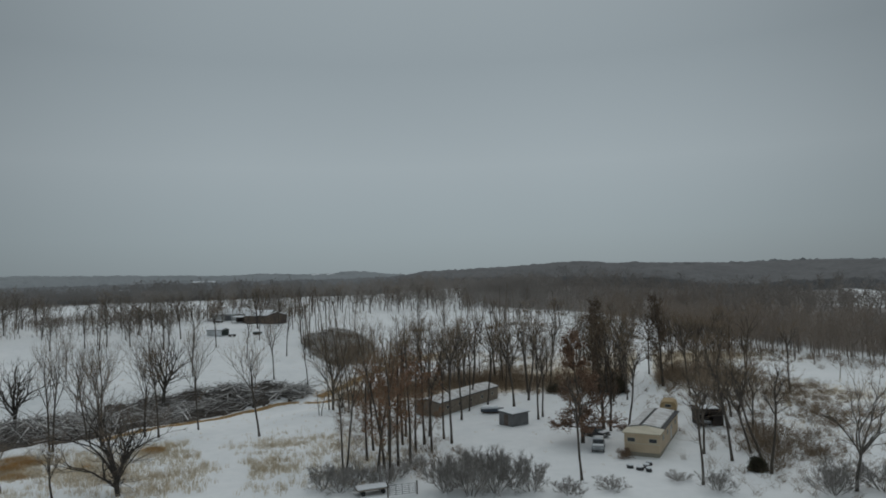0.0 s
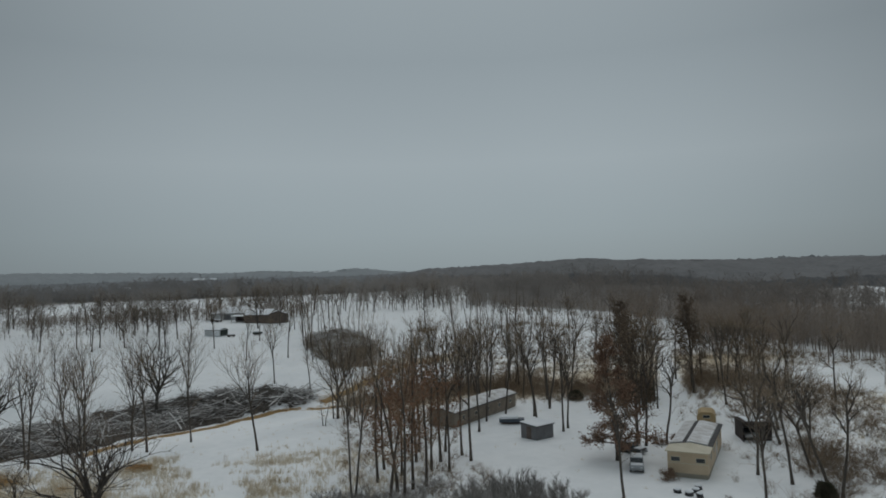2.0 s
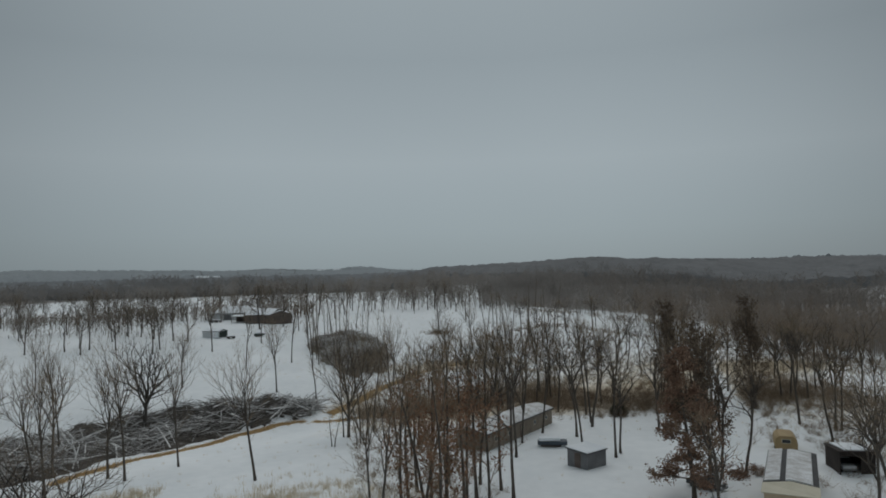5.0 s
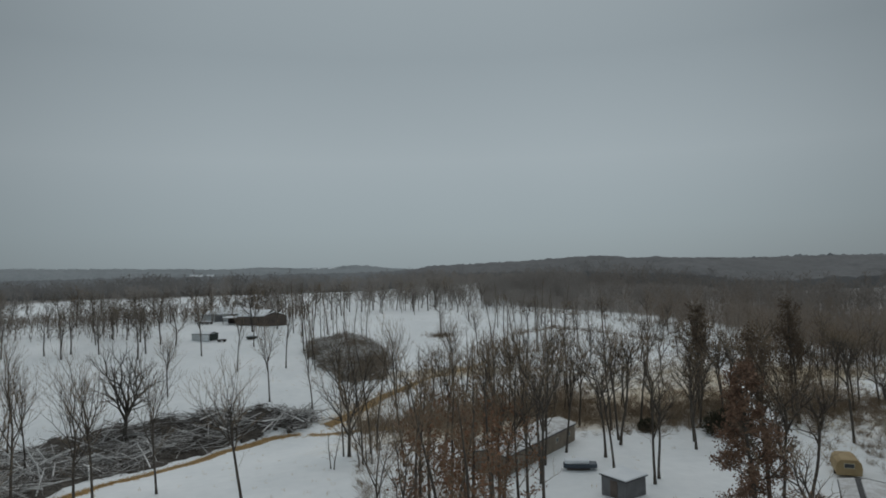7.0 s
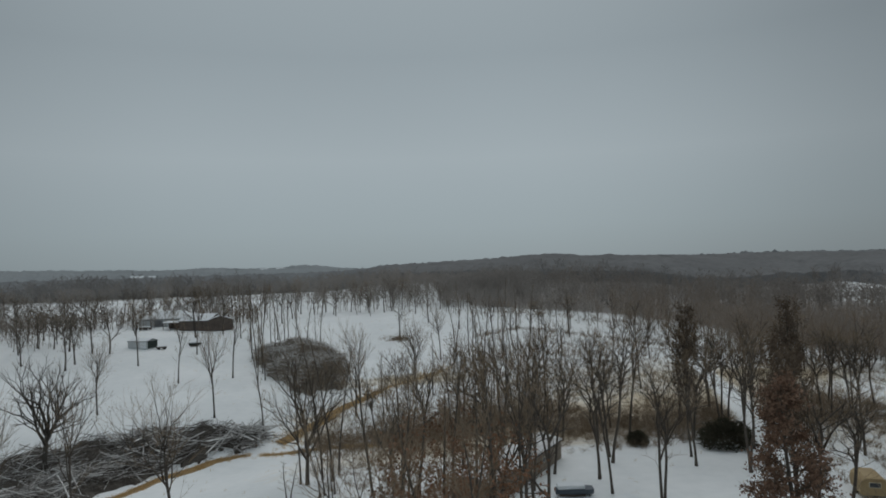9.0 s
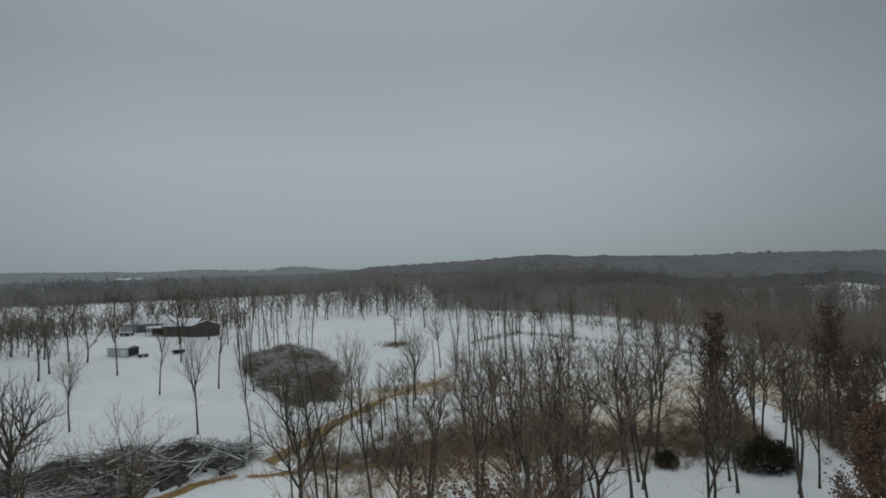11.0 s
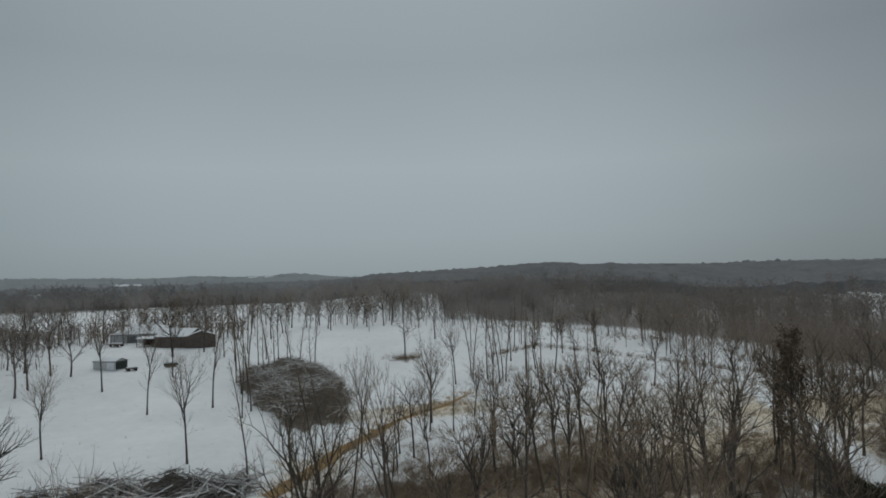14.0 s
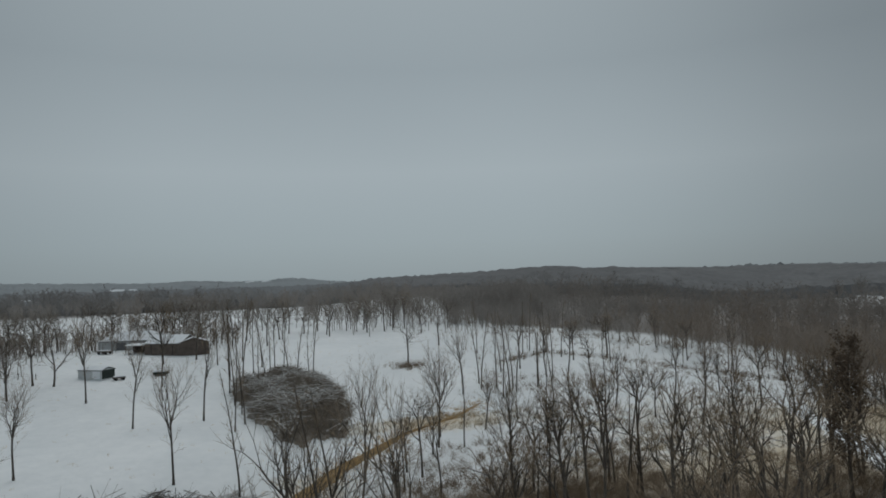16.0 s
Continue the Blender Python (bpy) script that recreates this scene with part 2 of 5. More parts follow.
# ---- geometry helpers ----
class Geo:
    """Vertices and triangles, gathered in lists."""

    def __init__(self):
        self.v, self.f, self.wood = [], [], self

    def tube(self, pts, radii, sides):
        base, k = len(self.v), len(pts)
        up = Vector((0.31, 0.17, 0.93))
        for i, p in enumerate(pts):
            way = (pts[min(i + 1, k - 1)] - pts[max(i - 1, 0)]).normalized()
            side = way.cross(up if abs(way.dot(up)) < 0.95 else Vector((1, 0, 0))).normalized()
            other = way.cross(side)
            for s in range(sides):
                a = s * math.tau / sides
                self.v.append(p + radii[i] * (math.cos(a) * side + math.sin(a) * other))
        for i in range(k - 1):
            for s in range(sides):
                a, b = base + i * sides + s, base + i * sides + (s + 1) % sides
                c, d = b + sides, a + sides
                self.f += [(a, b, c), (a, c, d)]
        for end, turn in ((0, 1), (k - 1, -1)):
            ring = [base + end * sides + s for s in range(sides)][::turn]
            for s in range(1, sides - 1):
                self.f.append((ring[0], ring[s + 1], ring[s]))

    def twig(self, p, q, r):
        """A three-sided spike."""
        base = len(self.v)
        way = (q - p).normalized()
        side = way.cross(Vector((0.3, 0.9, 0.2))).normalized()
        other = way.cross(side)
        for s in range(3):
            a = s * math.tau / 3
            self.v.append(p + r * (math.cos(a) * side + math.sin(a) * other))
        self.v.append(q)
        self.f += [(base, base + 1, base + 3), (base + 1, base + 2, base + 3), (base + 2, base, base + 3)]

    def sliver(self, p, q, w, rnd):
        """One thin flat triangle."""
        base = len(self.v)
        side = (q - p).cross(Vector((rnd.gauss(0, 1), rnd.gauss(0, 1), rnd.gauss(0, 0.4)))).normalized() * w
        self.v += [p - side, p + side, q]
        self.f.append((base, base + 1, base + 2))

    def leaf(self, p, size, rnd):
        base = len(self.v)
        a = Vector((rnd.gauss(0, 1), rnd.gauss(0, 1), rnd.gauss(0, 1))).normalized()
        b = a.cross(Vector((rnd.gauss(0, 1), rnd.gauss(0, 1), rnd.gauss(0, 1)))).normalized()
        self.v += [p, p + size * (0.5 * a + 0.35 * b), p + size * a, p + size * (0.5 * a - 0.35 * b)]
        self.f += [(base, base + 1, base + 2), (base, base + 2, base + 3)]

    def arrays(self):
        return np.array([tuple(p) for p in self.v], np.float32).reshape(-1, 3), np.array(self.f, np.int32).reshape(-1, 3)


def tri_mesh(name, verts, tris, mat, smooth=False):
    me = bpy.data.meshes.new(name)
    verts, tris = np.ascontiguousarray(verts, np.float32), np.ascontiguousarray(tris, np.int32)
    me.vertices.add(len(verts))
    me.vertices.foreach_set("co", verts.ravel())
    me.loops.add(len(tris) * 3)
    me.loops.foreach_set("vertex_index", tris.ravel())
    me.polygons.add(len(tris))
    me.polygons.foreach_set("loop_start", np.arange(0, len(tris) * 3, 3, dtype=np.int32))
    me.polygons.foreach_set("use_smooth", np.full(len(tris), smooth))
    me.update(calc_edges=True)
    me.validate()
    me.materials.append(mat)
    return me


def geo_part(name, geo, mat, parent=None, label="", smooth=False):
    ob = new(name, tri_mesh(name, *geo.arrays(), mat, smooth))
    ob.parent = parent
    return tagged(ob, label)


def part(name, bm, mat, parent=None, label="", bevel=0.0):
    """Links a bmesh as one mesh object under a thing or a part."""
    if bevel:
        bmesh.ops.bevel(bm, geom=bm.edges[:], offset=bevel, segments=1, affect="EDGES", clamp_overlap=True)
    bmesh.ops.recalc_face_normals(bm, faces=bm.faces[:])
    me = bpy.data.meshes.new(name)
    bm.to_mesh(me)
    bm.free()
    me.materials.append(mat)
    ob = new(name, me)
    ob.parent = parent
    return tagged(ob, label)


def thing(name, m, label, category, group=""):
    ob = new(name)
    ob.empty_display_size = 0.3
    ob.matrix_basis = m
    return tagged(ob, label, category, group)


def box(x0, y0, z0, x1, y1, z1, bm=None):
    bm = bm or bmesh.new()
    made = bmesh.ops.create_cube(bm, size=1)["verts"]
    for v in made:
        v.co = Vector(((x0 + x1) / 2 + v.co.x * (x1 - x0), (y0 + y1) / 2 + v.co.y * (y1 - y0), (z0 + z1) / 2 + v.co.z * (z1 - z0)))
    return bm


def prism(outline, axis, a, b):
    """A closed outline in the plane across an axis (x or y), drawn out from a to b."""
    bm = bmesh.new()
    rows = []
    for d in (a, b):
        rows.append([bm.verts.new((d, u, w) if axis == "x" else (u, d, w)) for u, w in outline])
    n = len(outline)
    for i in range(n):
        bm.faces.new((rows[0][i], rows[0][(i + 1) % n], rows[1][(i + 1) % n], rows[1][i]))
    bm.faces.new(rows[0][::-1])
    bm.faces.new(rows[1])
    return bm


def wheel(r, w):
    bm = bmesh.new()
    bmesh.ops.create_cone(bm, cap_ends=True, segments=14, radius1=r, radius2=r, depth=w)
    bmesh.ops.rotate(bm, verts=bm.verts[:], matrix=Matrix.Rotation(radians(90), 3, "X"))
    return bm


# ---- the lie of the land ----
def ease(t):
    t = np.clip(t, 0, 1)
    return t * t * (3 - 2 * t)


def ground(x, y):
    """Height of the land: a flat yard, the creek's hollow, the rise to a brow, and wooded hills far off."""
    x, y = np.asarray(x, float), np.asarray(y, float)
    z = 9.5 * ease((y - 178) / 137)
    middle = 166 + 0.9 * np.clip(x + 12, 0, 14)
    width = np.where(y < middle, 30.0, 15.0)
    z = z - 5 * np.exp(-((y - middle) / width) ** 2) * ease((40 - x) / 45)
    z = z + 1.5 * ease((x - 45) / 40) * (1 - ease((y - 150) / 80))
    z = z + 4.2 * ease((y - 310) / 160) - 10 * ease((y - 500) / 220)
    far = 1 - 0.5 * ease((x / np.maximum(y, 1) - 0.3) / 0.4)
    way = np.arctan2(x, np.maximum(y, 1))
    hills = 3.5 * np.sin(way * 17 + 1) + 2.5 * np.sin(way * 43) + 4 * np.exp(-((way - 0.36) / 0.10) ** 2)
    z = z + 4 * np.exp(-((x - 366) / 60) ** 2 - ((y - 446) / 40) ** 2)
    z = z - 8 * ease((x - 105) / 150) * ease((y - 225) / 120) * (1 - ease((y - 750) / 300))
    hills = hills - 7 * ease((0.14 - way) / 0.28) + 3 * ease((way - 0.40) / 0.2)
    hills = hills + np.interp(way, [-0.33, -0.26, -0.2, -0.14, -0.05, 0.0, 0.05, 0.1], [10, 3, 9, 5, 1.5, -5, -6, -4])
    east = ease((way - 0.02) / 0.12)
    begin = 470 + 140 * ease((way - 0.45) / 0.2)
    climb = east * ease((np.hypot(x, y) - begin) / 230)
    ridge = np.interp(way, [0, 0.1, 0.2, 0.28, 0.33, 0.36, 0.40, 0.46, 0.55, 0.65, 0.8, 1.1], [20, 23, 25.2, 26.6, 29, 29.5, 27, 26.5, 24.5, 25, 22, 21])
    return z * (1 - climb) + ridge * climb + (1 - east) * (40 * far + hills) * ease((y - 800) / 1300)


def on_ground(x, y, sink=0.0):
    return Vector((x, y, float(ground(x, y)) - sink))


def stretch(lo, hi, step, reach):
    """Even steps from lo to hi, then ever wider ones out to the horizon."""
    mid = np.arange(lo, hi + step, step)
    out = step * 1.5 * np.cumsum(1.16 ** np.arange(60))
    out = out[out < reach]
    return np.concatenate((lo - out[::-1], mid, hi + out))


LANES = [[(-21, 124), (-18.5, 111), (-14.5, 102), (-11.3, 95), (-11.4, 86)], [(62, 126), (66.6, 138), (86.1, 177.4), (112, 231), (118, 244)]]


def lane_gap(x, y):
    """Distance to the nearest of the snowy lanes."""
    best = np.full(np.shape(x), 1e6)
    for line in LANES:
        for (xa, ya), (xb, yb) in zip(line, line[1:]):
            u = np.clip(((x - xa) * (xb - xa) + (y - ya) * (yb - ya)) / ((xb - xa) ** 2 + (yb - ya) ** 2), 0, 1)
            best = np.minimum(best, np.hypot(x - xa - u * (xb - xa), y - ya - u * (yb - ya)))
    return best


def stubble_at(x, y):
    """How far dry grass shows through the snow: 0 to 1."""
    def blob(cx, cy, rx, ry):
        return np.exp(-((x - cx) / rx) ** 2 - ((y - cy) / ry) ** 2)
    s = 0.30 * blob(-41, 107, 7, 4.5) + 0.2 * blob(-37, 101, 7, 4) + 0.34 * blob(-24.8, 110.5, 3.4, 3) + 0.09 * blob(-14, 94, 16, 5) + 0.07 * blob(-4, 108, 8, 7)
    s += 0.32 * blob(98, 112, 22, 14) + 0.9 * blob(100, 178, 16, 9) + 0.6 * blob(26, 205, 16, 5) + 0.25 * blob(74, 92, 12, 12) + 0.5 * blob(4, 184, 7, 9)
    s += 0.7 * blob(50, 160, 45, 14) + 0.46 * blob(80, 190, 45, 26) + 0.34 * blob(80, 132, 20, 20) + 0.5 * blob(30, 150, 30, 9) + 0.08 * blob(-20, 98, 40, 14)
    return np.clip(s, 0, 1) * np.clip((lane_gap(x, y) - 1.2) / 1.5, 0, 1)


def woods_line(x):
    """The y at which the plateau's woods begin."""
    return np.interp(x, [-260, -130, -40, 60, 110], [385, 430, 500, 535, 520]) + 16 * np.sin(x / 31) + 11 * np.sin(x / 12 + 1)


FAR_FIELDS = [(366, 424, 16), (336, 386, 10), (310, 354, 8)]


CREEK_X, CREEK_Y = [0, 14, 25, 37, 47, 57, 80], [173, 166, 161, 157, 154, 147, 144]


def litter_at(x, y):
    """Fallen leaves on the floor of the woods, thinned far off as painted haze: 0 to 1."""
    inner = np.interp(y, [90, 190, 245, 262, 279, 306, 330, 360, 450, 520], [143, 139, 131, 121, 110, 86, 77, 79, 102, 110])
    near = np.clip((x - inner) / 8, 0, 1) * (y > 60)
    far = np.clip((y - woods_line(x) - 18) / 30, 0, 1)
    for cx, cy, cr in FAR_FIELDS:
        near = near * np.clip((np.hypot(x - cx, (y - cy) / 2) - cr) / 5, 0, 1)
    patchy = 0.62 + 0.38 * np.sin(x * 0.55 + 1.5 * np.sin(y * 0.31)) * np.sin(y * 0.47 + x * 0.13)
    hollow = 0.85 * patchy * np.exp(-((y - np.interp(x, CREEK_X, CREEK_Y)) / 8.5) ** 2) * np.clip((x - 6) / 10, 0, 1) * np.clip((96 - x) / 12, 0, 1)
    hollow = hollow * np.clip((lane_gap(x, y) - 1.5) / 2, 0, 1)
    # The share of litter drops with distance to lighten the floor like haze.
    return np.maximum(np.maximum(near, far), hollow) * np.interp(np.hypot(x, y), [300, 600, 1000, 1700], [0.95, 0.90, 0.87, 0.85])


gx, gy = stretch(-140, 150, 2.0, 4300), stretch(-40, 350, 2.0, 4300)
X, Y = np.meshgrid(gx, gy)
Z = ground(X, Y)
rough = np.array([noise.noise(Vector((a * 0.11, b * 0.11, 3))) + 0.5 * noise.noise(Vector((a * 0.31, b * 0.31, 7))) for a, b in zip(X.ravel(), Y.ravel())]).reshape(X.shape)
Z = Z + 0.22 * rough * (np.hypot(X, Y - 150) < 400)
nx, ny = len(gx), len(gy)
corner = (np.arange(ny - 1)[:, None] * nx + np.arange(nx - 1)[None, :]).ravel()
g_tris = np.concatenate((np.stack((corner, corner + 1, corner + nx + 1), 1), np.stack((corner, corner + nx + 1, corner + nx), 1)))
g_mesh = tri_mesh("ground", np.stack((X.ravel(), Y.ravel(), Z.ravel()), 1), g_tris, SNOW_GROUND, True)
g_mesh.attributes.new("stubble", "FLOAT", "POINT").data.foreach_set("value", stubble_at(X, Y).ravel().astype(np.float32))
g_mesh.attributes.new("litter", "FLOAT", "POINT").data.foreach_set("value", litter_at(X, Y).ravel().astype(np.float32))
tagged(new("ground", g_mesh), "snow-covered rolling farmland with dry grass showing through", "ground", kind="structure")


# ---- trees ----
def sway(rnd, p, way, length, steps, wander, lift):
    """A wandering line that bends upwards."""
    pts, way = [p], way.normalized()
    for _ in range(steps):
        way = (way + Vector((rnd.gauss(0, wander), rnd.gauss(0, wander), rnd.gauss(0, wander * 0.6) + lift))).normalized()
        pts.append(pts[-1] + way * (length / steps))
    return pts


def along(pts, s):
    k = s * (len(pts) - 1)
    i = min(int(k), len(pts) - 2)
    return pts[i].lerp(pts[i + 1], k - i), (pts[i + 1] - pts[i]).normalized()


def spread_from(rnd, way, angle, turn):
    """A way that leaves another at an angle, turned round it."""
    side = way.cross(Vector((0.2, 0.3, 0.9))).normalized() if abs(way.z) < 0.99 else Vector((1, 0, 0))
    out = Matrix.Rotation(turn, 3, way) @ side
    return (way * math.cos(angle) + out * math.sin(angle)).normalized()


def grow(seed, h, bole, reach, limbs=10, boughs=7, twigs=5, r0=0.2, wander=0.10, steep=0.7, leafy=0, leaf_low=0.0, stems=1, lean=0.02, crown_shape="vase", thin=False, sprig=0.021, blade=0.25, rise=0.10):
    """A bare tree: trunk, crown and, if leafy, leaves that hung on. bole: where the limbs begin, as a share of its height; reach: the limbs' length."""
    rnd = random.Random(seed)
    trunk, crown, leaves = Geo(), Geo(), Geo()
    for s in range(stems):
        tip = rnd.uniform(0.86, 1.0) * h
        way = Vector((rnd.gauss(0, lean), rnd.gauss(0, lean), 1))
        if stems > 1:
            a = s * math.tau / stems + rnd.uniform(-0.4, 0.4)
            out = 0.22 if lean < 0.1 else rnd.uniform(0.15, 1.3)
            way = Vector((math.cos(a) * out, math.sin(a) * out, 1))
        start = Vector((rnd.uniform(-0.2, 0.2) * (stems > 1), rnd.uniform(-0.2, 0.2) * (stems > 1), -0.4))
        line = sway(rnd, start, way, tip, 9, wander * 0.35, 0.02)
        rr = r0 * (1 if stems == 1 else 0.75)
        trunk.tube(line, [rr * (1.35 if i == 0 else 1) * (1 - i / 9) ** 0.8 + 0.02 for i in range(10)], 6)
        turn = rnd.uniform(0, 6)
        for k in range(limbs):
            u = (k + rnd.random()) / limbs
            at = bole + (0.95 - bole) * u
            p, tw = along(line, at)
            turn += 2.4 + rnd.uniform(-0.4, 0.4)
            shape = {"vase": 1 - 0.62 * u, "round": 0.45 + 1.1 * math.sin(math.pi * min(u * 0.8 + 0.15, 1)), "cone": 1.1 - u}[crown_shape]
            length = reach * max(shape, 0.25) * rnd.uniform(0.75, 1.2)
            limb = sway(rnd, p, spread_from(rnd, tw, steep * (1.15 - 0.6 * u) * rnd.uniform(0.8, 1.2), turn), length, 5, wander, rise)
            lr = max(0.025, rr * 0.42 * (1 - 0.6 * u))
            crown.tube(limb[::5] if thin else limb, [lr, 0.01] if thin else [lr * (1 - i / 5.6) for i in range(6)], 3 if thin else 4)
            nb = max(3, int(boughs * (0.6 + 0.6 * length / reach)))
            for j in range(nb):
                v = 0.2 + 0.8 * (j + rnd.random()) / nb
                q, lw = along(limb, min(v, 0.999))
                blen = length * 0.42 * (1.15 - 0.6 * v) * rnd.uniform(0.7, 1.25)
                bough = sway(rnd, q, spread_from(rnd, lw, rnd.uniform(0.4, 0.9), rnd.uniform(0, 6.28)), blen, 3, wander * 1.3, 0.12)
                if thin:
                    crown.twig(bough[0], bough[-1], lr * 0.5)
                else:
                    crown.tube(bough, [lr * 0.45, lr * 0.35, lr * 0.24, 0.008], 3)
                for _ in range(twigs):
                    e, bw = along(bough, rnd.uniform(0.15, 0.99))
                    end = e + spread_from(rnd, bw, rnd.uniform(0.3, 0.9), rnd.uniform(0, 6.28)) * rnd.uniform(0.55, 1.45) * (0.5 if thin else 1) + Vector((0, 0, 0.2))
                    if thin:
                        crown.sliver(e, end, 0.014, rnd)
                    else:
                        crown.twig(e, end, sprig)
                    if leafy and at < leaf_low + rnd.uniform(-0.1, 0.1):
                        for _ in range(leafy):
                            leaves.leaf(e.lerp(end, rnd.random()) + Vector((rnd.gauss(0, 0.15), rnd.gauss(0, 0.15), rnd.gauss(0, 0.15))), blade * rnd.uniform(0.7, 1.3), rnd)
    return trunk, crown, leaves


def branch_out(rnd, g, p, way, length, r, depth, wander, lift, wide, sprig):
    """A limb that forks again and again down to its twigs."""
    if depth == 0:
        g.twig(p, p + (way + Vector((rnd.gauss(0, 0.15), rnd.gauss(0, 0.15), rnd.gauss(0.1, 0.1)))) * length, max(r, sprig))
        return
    line = sway(rnd, p, way, length, 3 if depth > 2 else 2, wander, lift)
    k = len(line) - 1
    (g.wood if r > 0.03 else g).tube(line, [max(r * (1 - 0.32 * i / k), 0.011) for i in range(k + 1)], 5 if r > 0.1 else 4 if r > 0.06 else 3)
    last = (line[-1] - line[-2]).normalized()
    turn, kids = rnd.uniform(0, 6.28), 3 if rnd.random() < 0.42 else 2
    for i in range(kids):
        out = spread_from(rnd, last, rnd.uniform(0.22, 0.62) * wide, turn + i * math.tau / kids + rnd.uniform(-0.5, 0.5))
        branch_out(rnd, g, line[-1], out, length * rnd.uniform(0.60, 0.88), r * 0.57, depth - 1, wander, lift, wide, sprig)
    for _ in range(2 if depth > 2 else 1):
        q, w = along(line, rnd.uniform(0.25, 0.9))
        branch_out(rnd, g, q, spread_from(rnd, w, rnd.uniform(0.55, 1.0), rnd.uniform(0, 6.28)), length * rnd.uniform(0.4, 0.7), r * 0.42, max(depth - 2, 0), wander, lift, wide, sprig)


def fork_tree(seed, h, fork, mains, r0=0.18, wander=0.12, lift=0.06, wide=1.0, depth=4, stems=1, shoots=6, sprig=0.02, flare=0.55, limb=0.5, slim=1.0, low=0.72, splay=0.25):
    """A hardwood whose trunk parts into a few rising limbs at a share of its height."""
    rnd = random.Random(seed)
    trunk, crown = Geo(), Geo()
    crown.wood = trunk
    for s in range(stems):
        way = Vector((rnd.gauss(0, 0.03), rnd.gauss(0, 0.03), 1))
        if stems > 1:
            a = s * math.tau / stems + rnd.uniform(-0.4, 0.4)
            way = Vector((math.cos(a) * splay, math.sin(a) * splay, 1))
        line = sway(rnd, Vector((0, 0, -0.4)), way, h * fork * rnd.uniform(0.9, 1.1), 6, wander * 0.3, 0.03)
        rr = r0 * (1 if stems == 1 else 0.7)
        trunk.tube(line, [rr * (1.4 if i == 0 else 1) * (1 - 0.35 * i / 6) for i in range(7)], 6)
        last = (line[-1] - line[-2]).normalized()
        turn = rnd.uniform(0, 6.28)
        for i in range(mains):
            angle = rnd.uniform(0.5, 1.1) * flare * (0.25 if i == 0 else 1)
            p = line[-1] if i < 2 else along(line, rnd.uniform(low, 0.98))[0]
            branch_out(rnd, crown, p, spread_from(rnd, last, angle, turn + i * math.tau / max(mains - 1, 1)), h * (1 - fork) * 0.36 * rnd.uniform(0.85, 1.15), rr * limb, depth, wander, lift, wide, sprig)
        for _ in range(shoots):
            q, w = along(line, rnd.uniform(0.45, 0.95))
            branch_out(rnd, crown, q, spread_from(rnd, w, rnd.uniform(0.7, 1.2), rnd.uniform(0, 6.28)), h * rnd.uniform(0.05, 0.12), rr * 0.16, 2, wander, lift, wide, sprig)
    top = max(p.z for p in crown.v)
    for g in (trunk, crown):
        g.v = [Vector((p.x * slim, p.y * slim, p.z * h / top)) for p in g.v]
    return trunk, crown, Geo()


class Kind:
    """One grown form, set up once and then copied, with its parts."""

    def __init__(self, name, label, category, bark, twig, h, leaf=None, **how):
        self.name, self.label, self.category, self.bark, self.twig, self.h, self.how, self.first, self.leaf = name, label, category, bark, twig, h, how, None, leaf or OAK_LEAF

    def put(self, x, y, h, turn, group, sink=0.0, tilt=0.0):
        s = h / self.h
        m = Matrix.Translation(on_ground(x, y, sink)) @ Matrix.Rotation(radians(tilt), 4, "Y") @ Matrix.Rotation(turn, 4, "Z") @ Matrix.Diagonal((0.5 + 0.5 * s, 0.5 + 0.5 * s, s, 1))
        if self.first is None:
            trunk, crown, leaves = (fork_tree if "fork" in self.how else grow)(h=self.h, **self.how)
            self.first = thing(self.name, m, self.label, self.category, group)
            geo_part("trunk", trunk, self.bark, self.first, smooth=True)
            geo_part("crown", crown, self.twig, self.first)
            if leaves.f:
                geo_part("leaves", leaves, self.leaf, self.first, "dead brown leaves that hung on")
            return self.first
        return tagged(copy_thing(self.first, m), group=group)


FOREST = [Kind("bare_tree", "tall bare hardwood tree with forking limbs standing in snow", "tree", BARK, TWIG, 20.5, seed=s, fork=f, mains=m, r0=0.24, flare=a, wander=0.16, lift=0.07, shoots=4, sprig=0.011, limb=0.66, wide=1.1, slim=w, low=0.6)
          for s, f, m, a, w in ((11, 0.54, 4, 0.65, 0.85), (12, 0.62, 4, 0.6, 0.8), (13, 0.46, 4, 0.6, 0.85), (14, 0.66, 4, 0.75, 0.85), (15, 0.58, 4, 0.6, 0.8), (16, 0.50, 4, 0.5, 0.75), (17, 0.56, 5, 0.75, 0.9))]
FIELD = [Kind("bare_tree", "leafless slender tree with a narrow crown of rising limbs on snow", "tree", BARK, TWIG, 18, seed=s, fork=f, mains=m, r0=0.185, flare=a, wander=0.08, lift=0.13, sprig=0.012, shoots=3, wide=1.0, depth=4, limb=0.5, slim=w, low=0.66)
         for s, f, m, a, w in ((21, 0.50, 6, 0.62, 0.96), (22, 0.58, 5, 0.6, 0.86), (23, 0.46, 6, 0.6, 1.0), (24, 0.54, 5, 0.62, 0.9), (25, 0.52, 6, 0.58, 0.94))]
VEE = Kind("bare_tree", "bare hardwood parted into two tall stems from its base", "tree", BARK, TWIG, 19.5, seed=37, fork=0.56, mains=4, r0=0.22, flare=0.4, wander=0.11, lift=0.07, stems=2, sprig=0.014, limb=0.45, splay=0.20, slim=0.9)
STOUT = Kind("bare_tree", "old bare tree with a thick trunk and long reaching limbs", "tree", BARK_BLACK, TWIG_GREY, 17.5, seed=39, fork=0.46, mains=5, r0=0.30, flare=0.85, wander=0.15, lift=0.06, sprig=0.012, depth=3, low=0.5)
